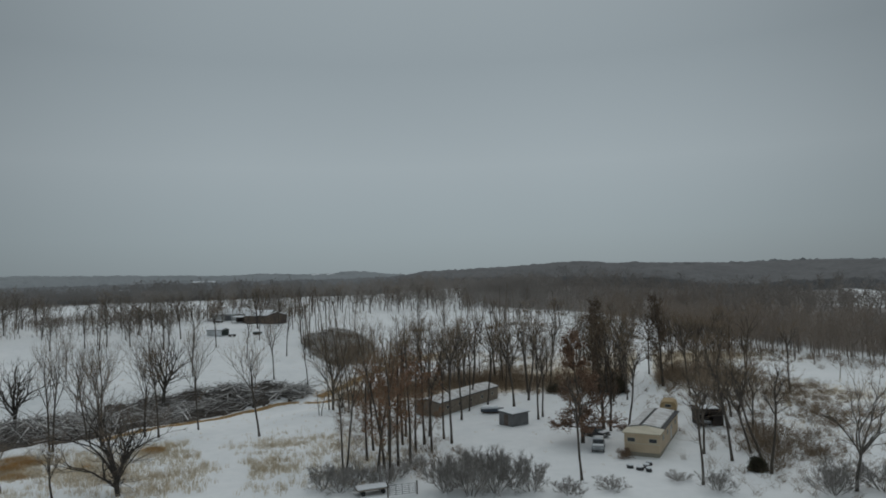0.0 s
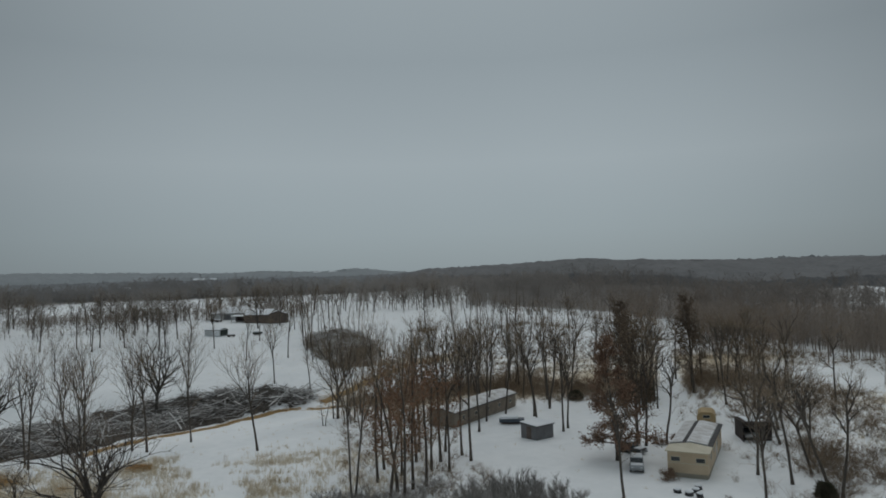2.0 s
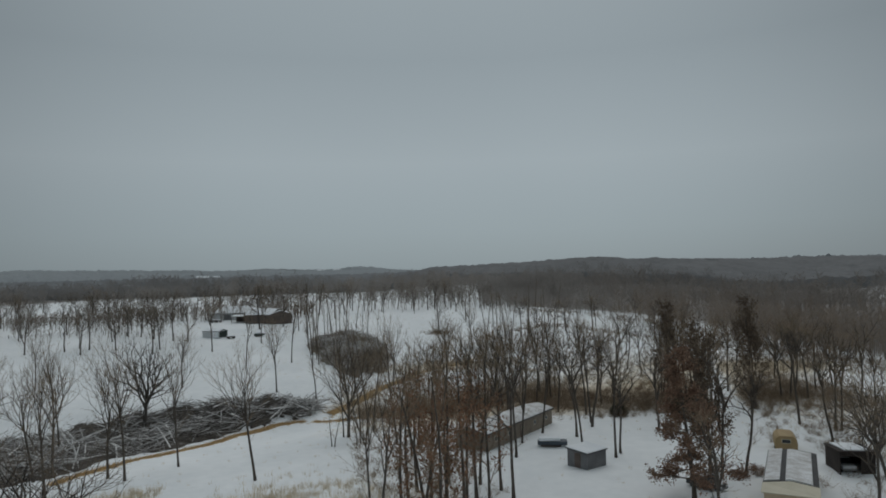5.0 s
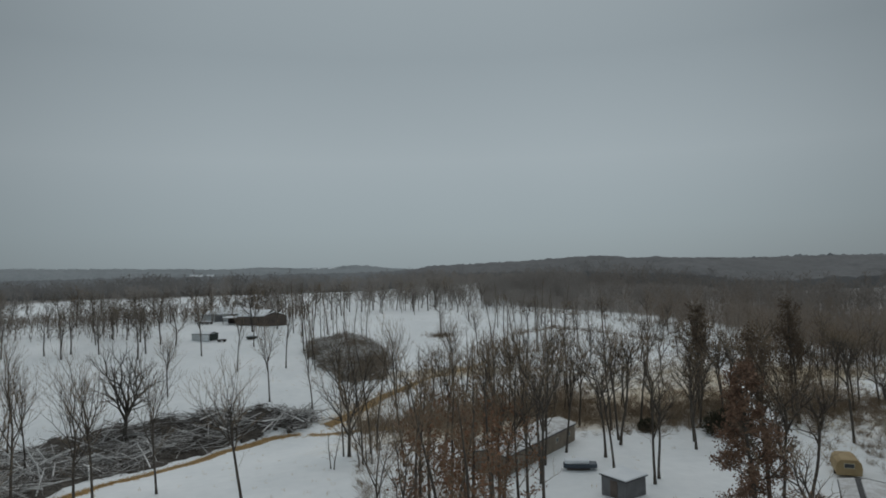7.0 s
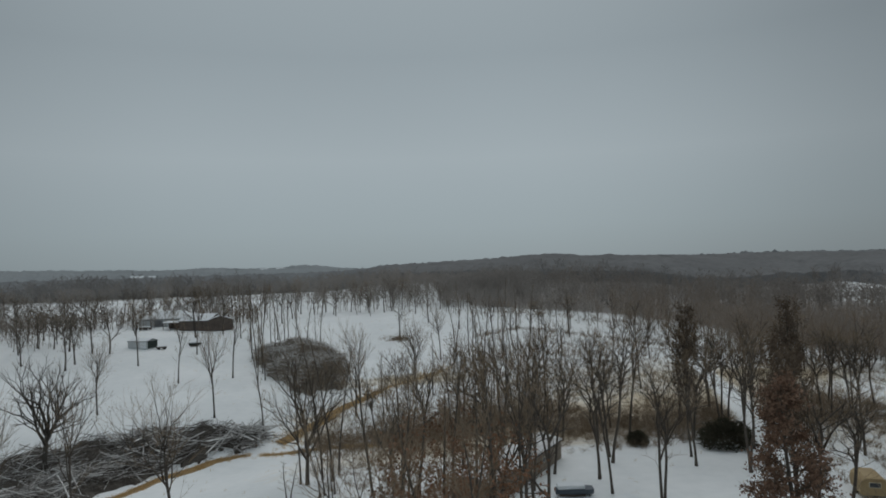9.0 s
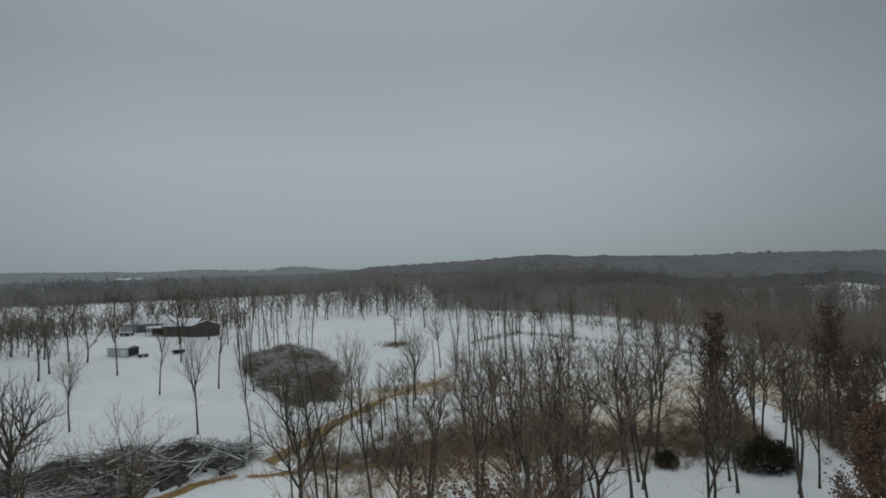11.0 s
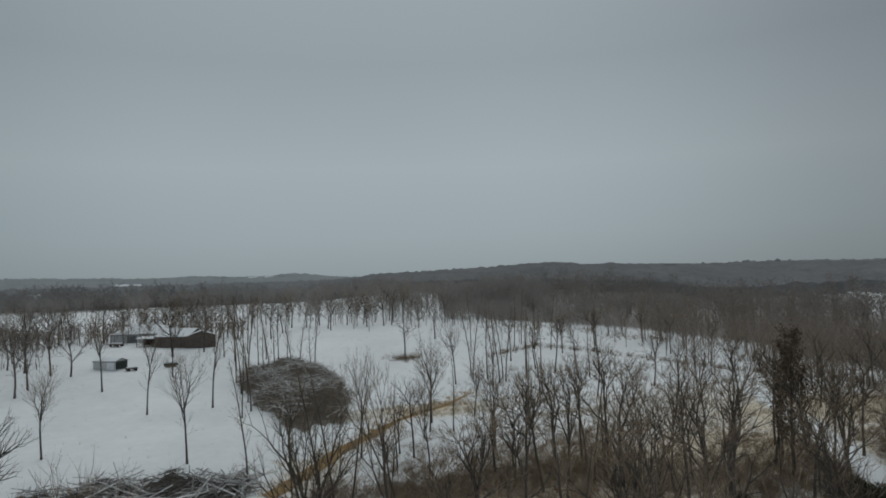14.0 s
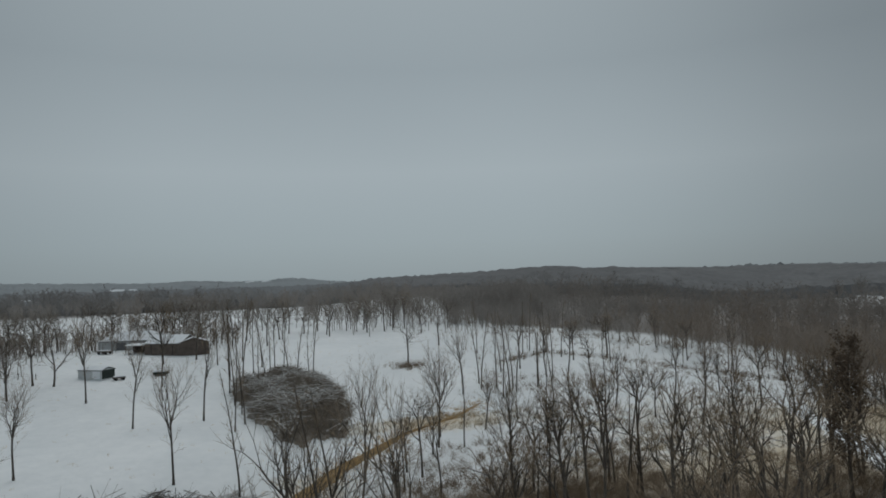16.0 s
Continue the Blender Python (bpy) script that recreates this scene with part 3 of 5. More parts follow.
FAR_FIELD = [Kind("bare_tree", "leafless hardwood with a full twiggy crown on snow", "tree", BARK, TWIG_GREY, 16, seed=s, fork=f, mains=m, r0=0.21, flare=0.7, wide=1.2, sprig=0.026, depth=4, slim=1.1, low=0.5)
             for s, f, m in ((26, 0.46, 4), (27, 0.56, 4), (28, 0.40, 5), (29, 0.50, 4), (30, 0.60, 3), (32, 0.36, 4))]
SPREADING = Kind("bare_tree", "broad leafless tree with heavy forked limbs", "tree", BARK_GREY, TWIG_DARK, 17, seed=31, fork=0.34, mains=7, r0=0.42, flare=0.75, wander=0.13, lift=0.10, limb=0.6, wide=1.1, low=0.55, sprig=0.018)
CROOKED = Kind("bare_tree", "dark crooked leafless tree among dry grass", "tree", BARK_BLACK, TWIG_DARK, 14.5, seed=50, fork=0.24, mains=6, r0=0.36, flare=0.7, wide=1.15, wander=0.22, lift=0.07, stems=2, shoots=8, sprig=0.02, depth=4, slim=1.15, limb=0.6, low=0.3, splay=0.22)
BROAD = Kind("bare_tree", "stout bare tree with long limbs rising into a full crown", "tree", BARK, TWIG, 19, seed=51, fork=0.40, mains=9, r0=0.30, flare=0.66, wide=1.05, stems=1, shoots=10, wander=0.11, lift=0.10, sprig=0.019, depth=4, slim=0.9, low=0.5, limb=0.55)
ROUND = Kind("bare_tree", "open-grown bare tree with a round twiggy crown", "tree", BARK_GREY, TWIG, 13, seed=61, fork=0.34, mains=6, r0=0.22, flare=0.6, wide=1.0, wander=0.16, lift=0.05, sprig=0.014)
LEAFY = [Kind("oak_tree", "tall oak with brown leaves hanging on its lower limbs", "tree", BARK, TWIG, 19, seed=s, bole=0.16, reach=4.0, limbs=11, boughs=5, twigs=4, r0=0.16, steep=0.8, leafy=4, leaf_low=0.64, blade=0.24)
         for s in (71, 72, 73)]
OAK = Kind("oak_tree", "pin oak holding most of its dead brown leaves", "tree", BARK, TWIG_DARK, 18, seed=81, bole=0.10, reach=4.3, limbs=30, boughs=10, twigs=6, r0=0.26, steep=1.32, leafy=7, leaf_low=1.2, blade=0.24, rise=-0.03, crown_shape="cone", leaf=BROWN_LEAF)
DARK_OAK = Kind("oak_tree", "narrow dense oak with dark brown clinging leaves", "tree", BARK, TWIG_DARK, 19, seed=91, bole=0.12, reach=4.4, limbs=24, boughs=8, twigs=5, r0=0.24, steep=0.85, leafy=4, leaf_low=1.2, blade=0.25, leaf=DARK_LEAF)
POLE = [Kind("sapling", "thin pole-like sapling with short twigs", "tree", BARK, TWIG, 18, seed=s, bole=0.25, reach=2.4, limbs=14, boughs=4, twigs=3, r0=0.12, steep=0.7, thin=True) for s in (101, 102)]
SHRUB = [Kind("bare_shrub", "broad leafless grey shrub with snow-dusted fine stems", "shrub", BARK_GREY, TWIG_SNOWY, 4.2, seed=s, bole=0.15, reach=2.1, limbs=7, boughs=7, twigs=7, r0=0.022, wander=0.14, steep=0.7, stems=9, lean=0.2, thin=True) for s in (111, 112, 113)]
BRUSH = [Kind("bare_shrub", "tangled brown leafless brush in the snow", "shrub", BARK_GREY, TWIG, 4.0, seed=s, bole=0.08, reach=2.4, limbs=7, boughs=5, twigs=5, r0=0.035, wander=0.2, steep=0.9, stems=7, lean=0.3, thin=True) for s in (121, 122, 123)]
RUSTY = Kind("bare_shrub", "low shrub with rusty brown leaves", "shrub", BARK, TWIG, 1.8, seed=131, bole=0.1, reach=1.4, limbs=6, boughs=5, twigs=4, r0=0.03, wander=0.2, steep=0.8, stems=5, lean=0.3, leafy=4, leaf_low=2, thin=True, blade=0.11, leaf=BROWN_LEAF)

rng = random.Random(5)


def plant(kinds, rows, group, sink=0.05):
    kinds = kinds if isinstance(kinds, list) else [kinds]
    for x, y, h in rows:
        kinds[rng.randrange(len(kinds))].put(x, y, h, rng.uniform(0, 6.28), group, sink)


plant(FIELD, [(-10.6, 117, 19), (-30.3, 123.5, 17), (-27.6, 121.5, 19), (-22.5, 128.5, 19), (-42.4, 115.5, 18.6), (-41.4, 114, 18.4), (-34.4, 114.4, 16.4), (-38.3, 126.5, 19), (-39.9, 124.7, 16),
              (-45.9, 148.7, 17), (-56.6, 167.6, 17.5), (-70.5, 199.8, 14), (-14.2, 186.4, 19), (-36.2, 193.6, 15), (-24.9, 217, 17), (-37.4, 238, 18),
              (-13.1, 219, 20), (-24.4, 248, 18)], "trees on the open snow")
plant(SPREADING, [(-39, 173, 19.5)], "trees on the open snow")
plant(SPREADING, [(-62, 150, 14)], "trees on the open snow")
plant(STOUT, [(-27.6, 273, 18)], "trees round the barns")
plant(FAR_FIELD, [(-47.9, 254.7, 17), (-52.7, 256.6, 17), (-53.7, 244, 16), (-54, 237, 16), (-66.7, 245.6, 15), (-75, 240.8, 14.4), (-81.3, 246, 13.8),
              (-91.5, 244, 14.4), (-20, 277, 16), (-60, 262, 16), (-70, 268, 15), (-12, 300, 15)], "trees round the barns")
plant(POLE, [(-5.2, 182, 22), (-7.1, 209.6, 19), (-8, 228, 18), (-9.5, 238, 17), (-7, 243, 19), (-10, 250, 18), (-5, 256, 17), (-11, 262, 18), (2, 250, 16), (5, 246, 15),
             (-5.6, 214, 15), (-6.4, 221, 16), (-3.4, 236, 15), (3, 243, 14), (7.4, 240, 13), (-1, 247, 15), (-3, 262, 17), (-8, 271, 17), (-14, 268, 18), (9, 252, 16), (0, 258, 17), (-2, 240, 15)], "saplings by the brush mound")
plant(FAR_FIELD, [(-1.8, 295, 14), (1.9, 311, 15), (15.9, 338, 15), (18, 313, 14.5), (25.6, 332, 14), (32, 324, 13), (38, 323, 14), (47.6, 307, 12), (46.7, 279, 12),
              (33, 256.4, 13)], "trees on the brow")
plant(FIELD, [(38.4, 224.5, 15), (12.3, 186.8, 18), (25, 192.1, 17.5), (26.4, 197, 14)], "trees on the slope")
plant(POLE, [(46.6, 226.6, 17), (45.2, 218.2, 17.5), (48.2, 222.6, 17), (49.8, 223.1, 16.5), (43.3, 227.4, 16), (55.5, 225, 16.5), (56.4, 227, 16), (53.1, 210.9, 17), (69.9, 255.6, 15), (73.6, 253.1, 15), (82.5, 242.8, 15),
             (53.5, 263.4, 15), (65.4, 260, 15), (68.6, 263.1, 16), (44.1, 231.5, 15), (50.1, 226, 15), (52.8, 241.6, 14), (62, 232, 15), (70, 222, 15)], "slender trees on the slope")
plant(VEE, [(3.0, 86.4, 19.5)], "woodlot trees")
plant(FOREST, [(35.7, 127.5, 18.6), (40.2, 133, 18), (36.9, 115.4, 18.4), (49.5, 128.5, 16.5), (45.2, 103.4, 21), (48.4, 103.6, 17), (69.4, 122.5, 19.5), (79.6, 139, 16), (90.9, 160, 15.5),
               (18.6, 105.1, 20), (19.3, 102.2, 20), (16.7, 108.1, 19.5), (15.2, 102.7, 20), (23.8, 118.3, 19.5), (26.7, 126, 20), (31.4, 131.3, 17.5), (42.6, 142.1, 18.6), (53.6, 123.4, 17),
               (47.8, 142.8, 21), (58, 125.7, 15.5), (38.3, 117.2, 16.5), (34.6, 122, 16.5), (10, 122.8, 16.5), (13.5, 128.3, 19), (11.4, 127.6, 16), (28.4, 132.4, 19.5), (41, 157.3, 19), (71.3, 137.7, 19.4), (20.1, 133.2, 18), (28.8, 143.2, 18.2), (30.4, 148.5, 18),
               (38.8, 146.1, 19), (41, 135.3, 18.5), (51.3, 132.3, 17), (55, 125.4, 18), (56.1, 139, 18.3), (13.4, 160.5, 13), (61.7, 151.8, 20), (65.3, 154.8, 20)], "woodlot trees")
plant(BROAD, [(1.4, 139.8, 21)], "woodlot trees")
plant(POLE, [(3.4, 141.5, 19), (4.6, 140, 18), (0.6, 141, 17), (5.6, 143, 17)], "woodlot trees")
plant(POLE, [(3.6, 132.6, 6.5), (3.2, 133.6, 7), (4.4, 134, 6), (2.6, 132.9, 5.5), (-1.2, 133.4, 5), (-0.8, 132.6, 4.5)], "saplings by the woodlot")
plant(FOREST, [(44.6, 74.6, 14.5), (51.6, 86.6, 17), (53.2, 82.4, 18), (54.1, 75.6, 15), (31.6, 79.8, 14.5), (61, 90, 15), (66, 111, 16), (72, 117, 16)], "trees round the yard")
ROUND.put(62.2, 97.4, 16, 1.2, "trees round the yard", 0.05, -19)
FIELD[1].put(8.6, 130.7, 21, 0.7, "woodlot trees", 0.05, -8)
FOREST[2].put(57.3, 84.6, 15, 2.1, "trees round the yard", 0.05, -11)
FOREST[6].put(56.2, 80.4, 17, 0.4, "trees round the yard", 0.05, -9)
plant(ROUND, [(58.5, 67.1, 12.5), (66.5, 104, 11)], "trees round the yard")
plant(LEAFY, [(7.3, 89.3, 20.5), (8.3, 90.9, 20.5), (8.6, 85.6, 20), (7.4, 100.7, 20), (10.2, 91.6, 21), (11.9, 92.4, 21), (6.2, 95, 19), (9.4, 97.5, 19),
              (13.4, 98.5, 20), (12, 104, 20), (15.6, 97.8, 19.5), (13, 109, 20), (9, 107, 19)], "woodlot trees")
plant(OAK, [(38.2, 97, 18)], "trees round the yard")
plant(DARK_OAK, [(44.6, 104.8, 21), (60.6, 147, 19), (70.0, 134.6, 19.5)], "trees round the yard")
plant(FIELD, [(-31.6, 88, 8.5), (-39, 92, 7)], "small trees in the dry grass")
plant(CROOKED, [(-24, 87.4, 14)], "small trees in the dry grass")


def clear(x, y, gap, taken):
    return all((x - a) ** 2 + (y - b) ** 2 > gap * gap for a, b in taken)


def scatter(kinds, x0, x1, y0, y1, count, gap, low, high, group, keep, sink=0.05):
    taken, tries = [], 0
    while len(taken) < count and tries < count * 40:
        tries += 1
        x, y = rng.uniform(x0, x1), rng.uniform(y0, y1)
        if keep(x, y) and lane_gap(x, y) > 3.6 and clear(x, y, gap, taken):
            taken.append((x, y))
            kinds[rng.randrange(len(kinds))].put(x, y, rng.uniform(low, high), rng.uniform(0, 6.28), group, sink)


def in_yard(x, y):
    return 20 < x < 64 and 78 < y < 138


def edge_of_woods(y):
    """The x at which the eastern woods begin."""
    return float(np.interp(y, [90, 190, 245, 262, 279, 306, 330, 360, 450, 520], [134, 130, 122, 112, 101, 76, 67, 69, 92, 100]))


scatter(FOREST, 58, 94, 114, 164, 14, 4.4, 15, 19.5, "woodlot trees", lambda x, y: x > 66 or y > 128)
plant(FOREST, [(65, 143.5, 18.5), (60.2, 131.5, 18), (74.5, 150.5, 18), (58.6, 135.8, 17)], "woodlot trees")
scatter(POLE + FIELD, 14, 46, 152, 192, 14, 3.4, 9, 15, "saplings by the creek", lambda x, y: True)
scatter(FOREST, 30, 58, 143, 168, 6, 5, 14, 18, "woodlot trees", lambda x, y: True)
scatter(FOREST, 66, 128, 140, 200, 8, 8, 13, 17, "woodlot trees", lambda x, y: x > 80 or y > 150)
scatter(FOREST + FIELD, 16, 66, 172, 214, 6, 6.0, 11, 15, "woodlot trees", lambda x, y: y < 190 + 0.3 * x)
scatter(FAR_FIELD + FAR_FIELD + FOREST[:3] + FIELD[:2], -135, -58, 246, 330, 54, 3.4, 9, 18, "trees round the barns", lambda x, y: noise.noise(Vector((x * 0.06, y * 0.05, 4))) > -0.12)
scatter(FAR_FIELD + FOREST[:3] + FIELD[:2], -56, 4, 304, 352, 34, 3.0, 8, 18, "trees behind the barns", lambda x, y: noise.noise(Vector((x * 0.08, y * 0.05, 4))) > -0.08)
scatter(FAR_FIELD + FIELD[:2], 4, 62, 318, 352, 18, 3.4, 7, 16, "trees on the brow", lambda x, y: True)
scatter(FOREST, 54, 114, 204, 262, 13, 6, 12, 15, "trees on the slope", lambda x, y: x < edge_of_woods(y) - 6)
plant(SHRUB, [(14.7, 79.3, 4.4), (17.2, 77.2, 5), (20.4, 78, 5), (22.8, 79, 4.2), (24.4, 76.8, 3), (2.3, 82.4, 2.6), (0.4, 84.4, 2.4), (4.2, 84.8, 2.2), (7, 83.6, 2.0), (9.6, 86, 2.2),
              (16, 80.4, 4), (19, 80, 4.2), (28.2, 74.6, 1.6), (33.4, 75.2, 1.4), (42.6, 76.9, 1.0), (58, 69, 3.2), (61, 66.5, 3), (55.6, 66.8, 2.6), (45, 72, 2), (12.4, 90, 1.6)], "shrubs by the yard")
scatter(BRUSH, 0, 80, 138, 180, 62, 2.2, 1.3, 2.8, "brush along the creek", lambda x, y: abs(y - float(np.interp(x, CREEK_X, CREEK_Y))) < 8)
scatter(BRUSH, 62, 94, 114, 158, 16, 2.8, 1.8, 3.4, "brush among the trees", lambda x, y: True)
scatter(BRUSH, 55, 84, 74, 112, 18, 2.2, 2.0, 4.4, "brush round the yard", lambda x, y: x > 61 or y < 80)
plant(BRUSH, [(59.5, 82, 4.6), (64, 80, 3.6), (66, 91, 3.8), (57.6, 79, 5.2), (60.6, 86.4, 5.4), (58.4, 84.6, 4.8), (62.6, 90, 4.6), (55.2, 77, 4.4), (63, 84.2, 4.8), (65, 95.4, 4), (68, 87, 3.2)], "brush round the yard")
plant(RUSTY, [(40.6, 88.0, 1.2), (50, 104, 1.6), (47.4, 103.2, 1.4)], "low shrubs by the yard")
plant(BRUSH[:1], [(31.5, 253, 2.4), (33.4, 251.5, 2.2), (30, 251, 1.8), (35.2, 252.5, 2.0)], "brush under the lone tree")


# ---- woods that nobody could count ----
def wood_form(seed, h, limbs, twigs, width, sprig):
    """A light bare tree for a distant wood: trunk and sprays of thin slivers."""
    rnd = random.Random(seed)
    g = Geo()
    line = sway(rnd, Vector((0, 0, -0.5)), Vector((rnd.gauss(0, 0.03), rnd.gauss(0, 0.03), 1)), h * 0.93, 3, 0.03, 0)
    g.tube(line, [width * 1.6, width * 1.2, width * 0.7, 0.02], 3)
    for k in range(limbs):
        u = (k + rnd.random()) / limbs
        p, way = along(line, 0.2 + 0.78 * u)
        reach = (1.05 - 0.6 * u) * h * 0.34 * rnd.uniform(0.7, 1.2)
        limb = spread_from(rnd, way, rnd.uniform(0.45, 0.95), k * 2.4)
        end = p + limb * reach + Vector((0, 0, reach * 0.3))
        g.sliver(p, end, width * 0.6, rnd)
        for _ in range(twigs):
            e = p.lerp(end, rnd.uniform(0.2, 1.0))
            way = spread_from(rnd, limb, rnd.uniform(0.3, 1.2), rnd.uniform(0, 6.28)) + Vector((0, 0, 0.35))
            g.sliver(e, e + way * rnd.uniform(0.7, 1.7) * h / 16, sprig, rnd)
    return g.arrays()


def wood(name, label, forms, spots, low, high, mat, broad=1.0):
    """Many light trees in one object."""
    vs, fs, base = [], [], 0
    r = random.Random(len(spots))
    for x, y in spots:
        v, f = forms[r.randrange(len(forms))]
        a, s = r.uniform(0, 6.28), r.uniform(low, high) / 16.0
        s *= 0.92 + 0.5 * noise.noise(Vector((x * 0.012, y * 0.012, 2))) + 0.22 * noise.noise(Vector((x * 0.05, y * 0.05, 6)))
        c, d = math.cos(a) * (0.4 + 0.6 * s) * broad, math.sin(a) * (0.4 + 0.6 * s) * broad
        w = np.empty_like(v)
        w[:, 0], w[:, 1], w[:, 2] = v[:, 0] * c - v[:, 1] * d + x, v[:, 0] * d + v[:, 1] * c + y, v[:, 2] * s + float(ground(x, y))
        vs.append(w)
        fs.append(f + base)
        base += len(v)
    return tagged(new(name, tri_mesh(name, np.concatenate(vs), np.concatenate(fs), mat)), label, "woods", kind="stuff")


def in_woods(x, y):
    if y < 60:
        return False
    if x > edge_of_woods(min(y, 520)):
        return True
    return y > float(woods_line(x))


CLEARINGS = [(-278, 1480, 60), (-60, 1900, 110), (-330, 1150, 50), (-180, 620, 30), (-105, 890, 42), (-225, 900, 38), (-40, 1000, 45), (335, 640, 22), (430, 700, 26)] + FAR_FIELDS


def sow(r_lo, r_hi, a_lo, a_hi, count, r):
    """Spots in a sector about the start of the flight, kept where woods stand."""
    out = []
    while len(out) < count:
        d, a = math.sqrt(r.uniform(r_lo ** 2, r_hi ** 2)), radians(r.uniform(a_lo, a_hi))
        x, y = d * math.sin(a), d * math.cos(a)
        if in_woods(x, y) and all((x - cx) ** 2 + ((y - cy) / 2) ** 2 > cr * cr for cx, cy, cr in CLEARINGS):
            out.append((x, y))
    return out


wr = random.Random(9)
edge_forms = [wood_form(200 + i, 16, 14, 18, 0.10, 0.045) for i in range(6)]
mid_forms = [wood_form(220 + i, 16, 9, 11, 0.11, 0.11) for i in range(6)]
edge_spots = []
while len(edge_spots) < 800:
    x, y = wr.uniform(60, 190), wr.uniform(95, 520)
    if in_woods(x, y) and x < edge_of_woods(min(y, 520)) + 48:
        edge_spots.append((x, y))
while len(edge_spots) < 930:
    y = wr.uniform(95, 262)
    edge_spots.append((edge_of_woods(y) - abs(wr.gauss(0, 10)), y))
edge_spots = [p for p in edge_spots if lane_gap(*p) > 4.5]
edge_spots += [p for p in [(wr.uniform(98, 133), wr.uniform(170, 246)) for _ in range(70)] if lane_gap(*p) > 4]
thin_spots = []
while len(thin_spots) < 330:
    y = wr.uniform(255, 560)
    x = edge_of_woods(min(y, 520)) - abs(wr.gauss(0, 26)) + 2
    if not (y < 300 and x < 60):
        thin_spots.append((x, y))
edge_spots += [(wr.uniform(-210, -125), wr.uniform(210, 350)) for _ in range(120)]
open_spots = [p for p in [(wr.uniform(-240, 60), wr.uniform(312, 530)) for _ in range(1500)] if noise.noise(Vector((p[0] * 0.045, p[1] * 0.022, 8))) > wr.uniform(-0.1, 0.3)] + [(wr.uniform(-8, 60), wr.uniform(352, 470)) for _ in range(90)]
open_spots = [p for p in open_spots if not in_woods(*p)] + thin_spots
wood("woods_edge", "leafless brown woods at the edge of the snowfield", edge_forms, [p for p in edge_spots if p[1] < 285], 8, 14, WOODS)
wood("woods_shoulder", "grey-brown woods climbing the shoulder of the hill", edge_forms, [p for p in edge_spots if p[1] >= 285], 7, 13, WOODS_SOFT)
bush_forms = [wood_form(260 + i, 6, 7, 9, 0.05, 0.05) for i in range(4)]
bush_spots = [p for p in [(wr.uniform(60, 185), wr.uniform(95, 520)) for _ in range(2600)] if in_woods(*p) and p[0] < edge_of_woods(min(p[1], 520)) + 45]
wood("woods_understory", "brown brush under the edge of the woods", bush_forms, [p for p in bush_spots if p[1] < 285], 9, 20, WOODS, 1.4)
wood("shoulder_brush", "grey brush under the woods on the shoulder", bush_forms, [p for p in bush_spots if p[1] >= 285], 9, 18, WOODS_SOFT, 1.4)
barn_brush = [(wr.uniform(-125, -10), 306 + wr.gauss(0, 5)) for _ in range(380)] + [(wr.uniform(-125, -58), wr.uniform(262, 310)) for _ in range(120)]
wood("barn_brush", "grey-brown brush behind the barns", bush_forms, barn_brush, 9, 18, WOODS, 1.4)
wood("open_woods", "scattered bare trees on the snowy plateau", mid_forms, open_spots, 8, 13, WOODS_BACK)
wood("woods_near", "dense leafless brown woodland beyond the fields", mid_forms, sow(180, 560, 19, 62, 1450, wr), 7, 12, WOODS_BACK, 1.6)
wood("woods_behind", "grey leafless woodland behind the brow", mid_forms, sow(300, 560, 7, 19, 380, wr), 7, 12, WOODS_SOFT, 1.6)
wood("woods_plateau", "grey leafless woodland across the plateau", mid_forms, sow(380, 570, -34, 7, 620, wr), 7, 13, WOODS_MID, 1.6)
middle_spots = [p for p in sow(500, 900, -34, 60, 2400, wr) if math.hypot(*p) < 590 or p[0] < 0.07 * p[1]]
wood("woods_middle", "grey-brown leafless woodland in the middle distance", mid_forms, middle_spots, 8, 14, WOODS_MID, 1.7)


def canopy(name, label, r_lo, r_hi, rings, mat, tall, rough_top):
    """The closed, uneven roof of a far-off wood, open where fields lie."""
    rr, aa = np.geomspace(r_lo, r_hi, rings), np.radians(np.arange(-36, 60, 0.11))
    R, A = np.meshgrid(rr, aa)
    x, y = R * np.sin(A), R * np.cos(A)
    bumps = np.array([1.1 * noise.noise(Vector((a * 0.21, b * 0.16, 3))) + noise.noise(Vector((a * 0.05, b * 0.04, 1))) + 0.5 * noise.noise(Vector((a * 0.010, b * 0.008, 5))) for a, b in zip(x.ravel(), y.ravel())]).reshape(x.shape)
    z = ground(x, y) + tall + rough_top * bumps
    z = np.where((R <= r_lo * 1.001) | (R >= r_hi * 0.999), ground(x, y) - 1, z)
    for cx, cy, cr in CLEARINGS:
        z = np.where(np.hypot(x - cx, (y - cy) / 2) < cr * 0.8, ground(x, y) - 3, z)
    n, k = R.shape[1], R.shape[0]
    c = (np.arange(k - 1)[:, None] * n + np.arange(n - 1)[None, :]).ravel()
    tris = np.concatenate((np.stack((c, c + n, c + n + 1), 1), np.stack((c, c + n + 1, c + 1), 1)))
    tagged(new(name, tri_mesh(name, np.stack((x.ravel(), y.ravel(), z.ravel()), 1), tris, mat, True)), label, "woods", kind="stuff")


# Farther roofs take paler tones, with the haze in their colour.
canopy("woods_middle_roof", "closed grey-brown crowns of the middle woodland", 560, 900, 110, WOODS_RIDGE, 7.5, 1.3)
canopy("woods_far_roof", "closed crowns of the distant woodland, greyed with painted haze", 880, 1420, 90, WOODS_FAR, 7.5, 3.4)
canopy("woods_horizon_roof", "closed crowns of the woods along the horizon, paled with painted haze", 1400, 2600, 110, WOODS_HORIZON, 7.0, 4.2)


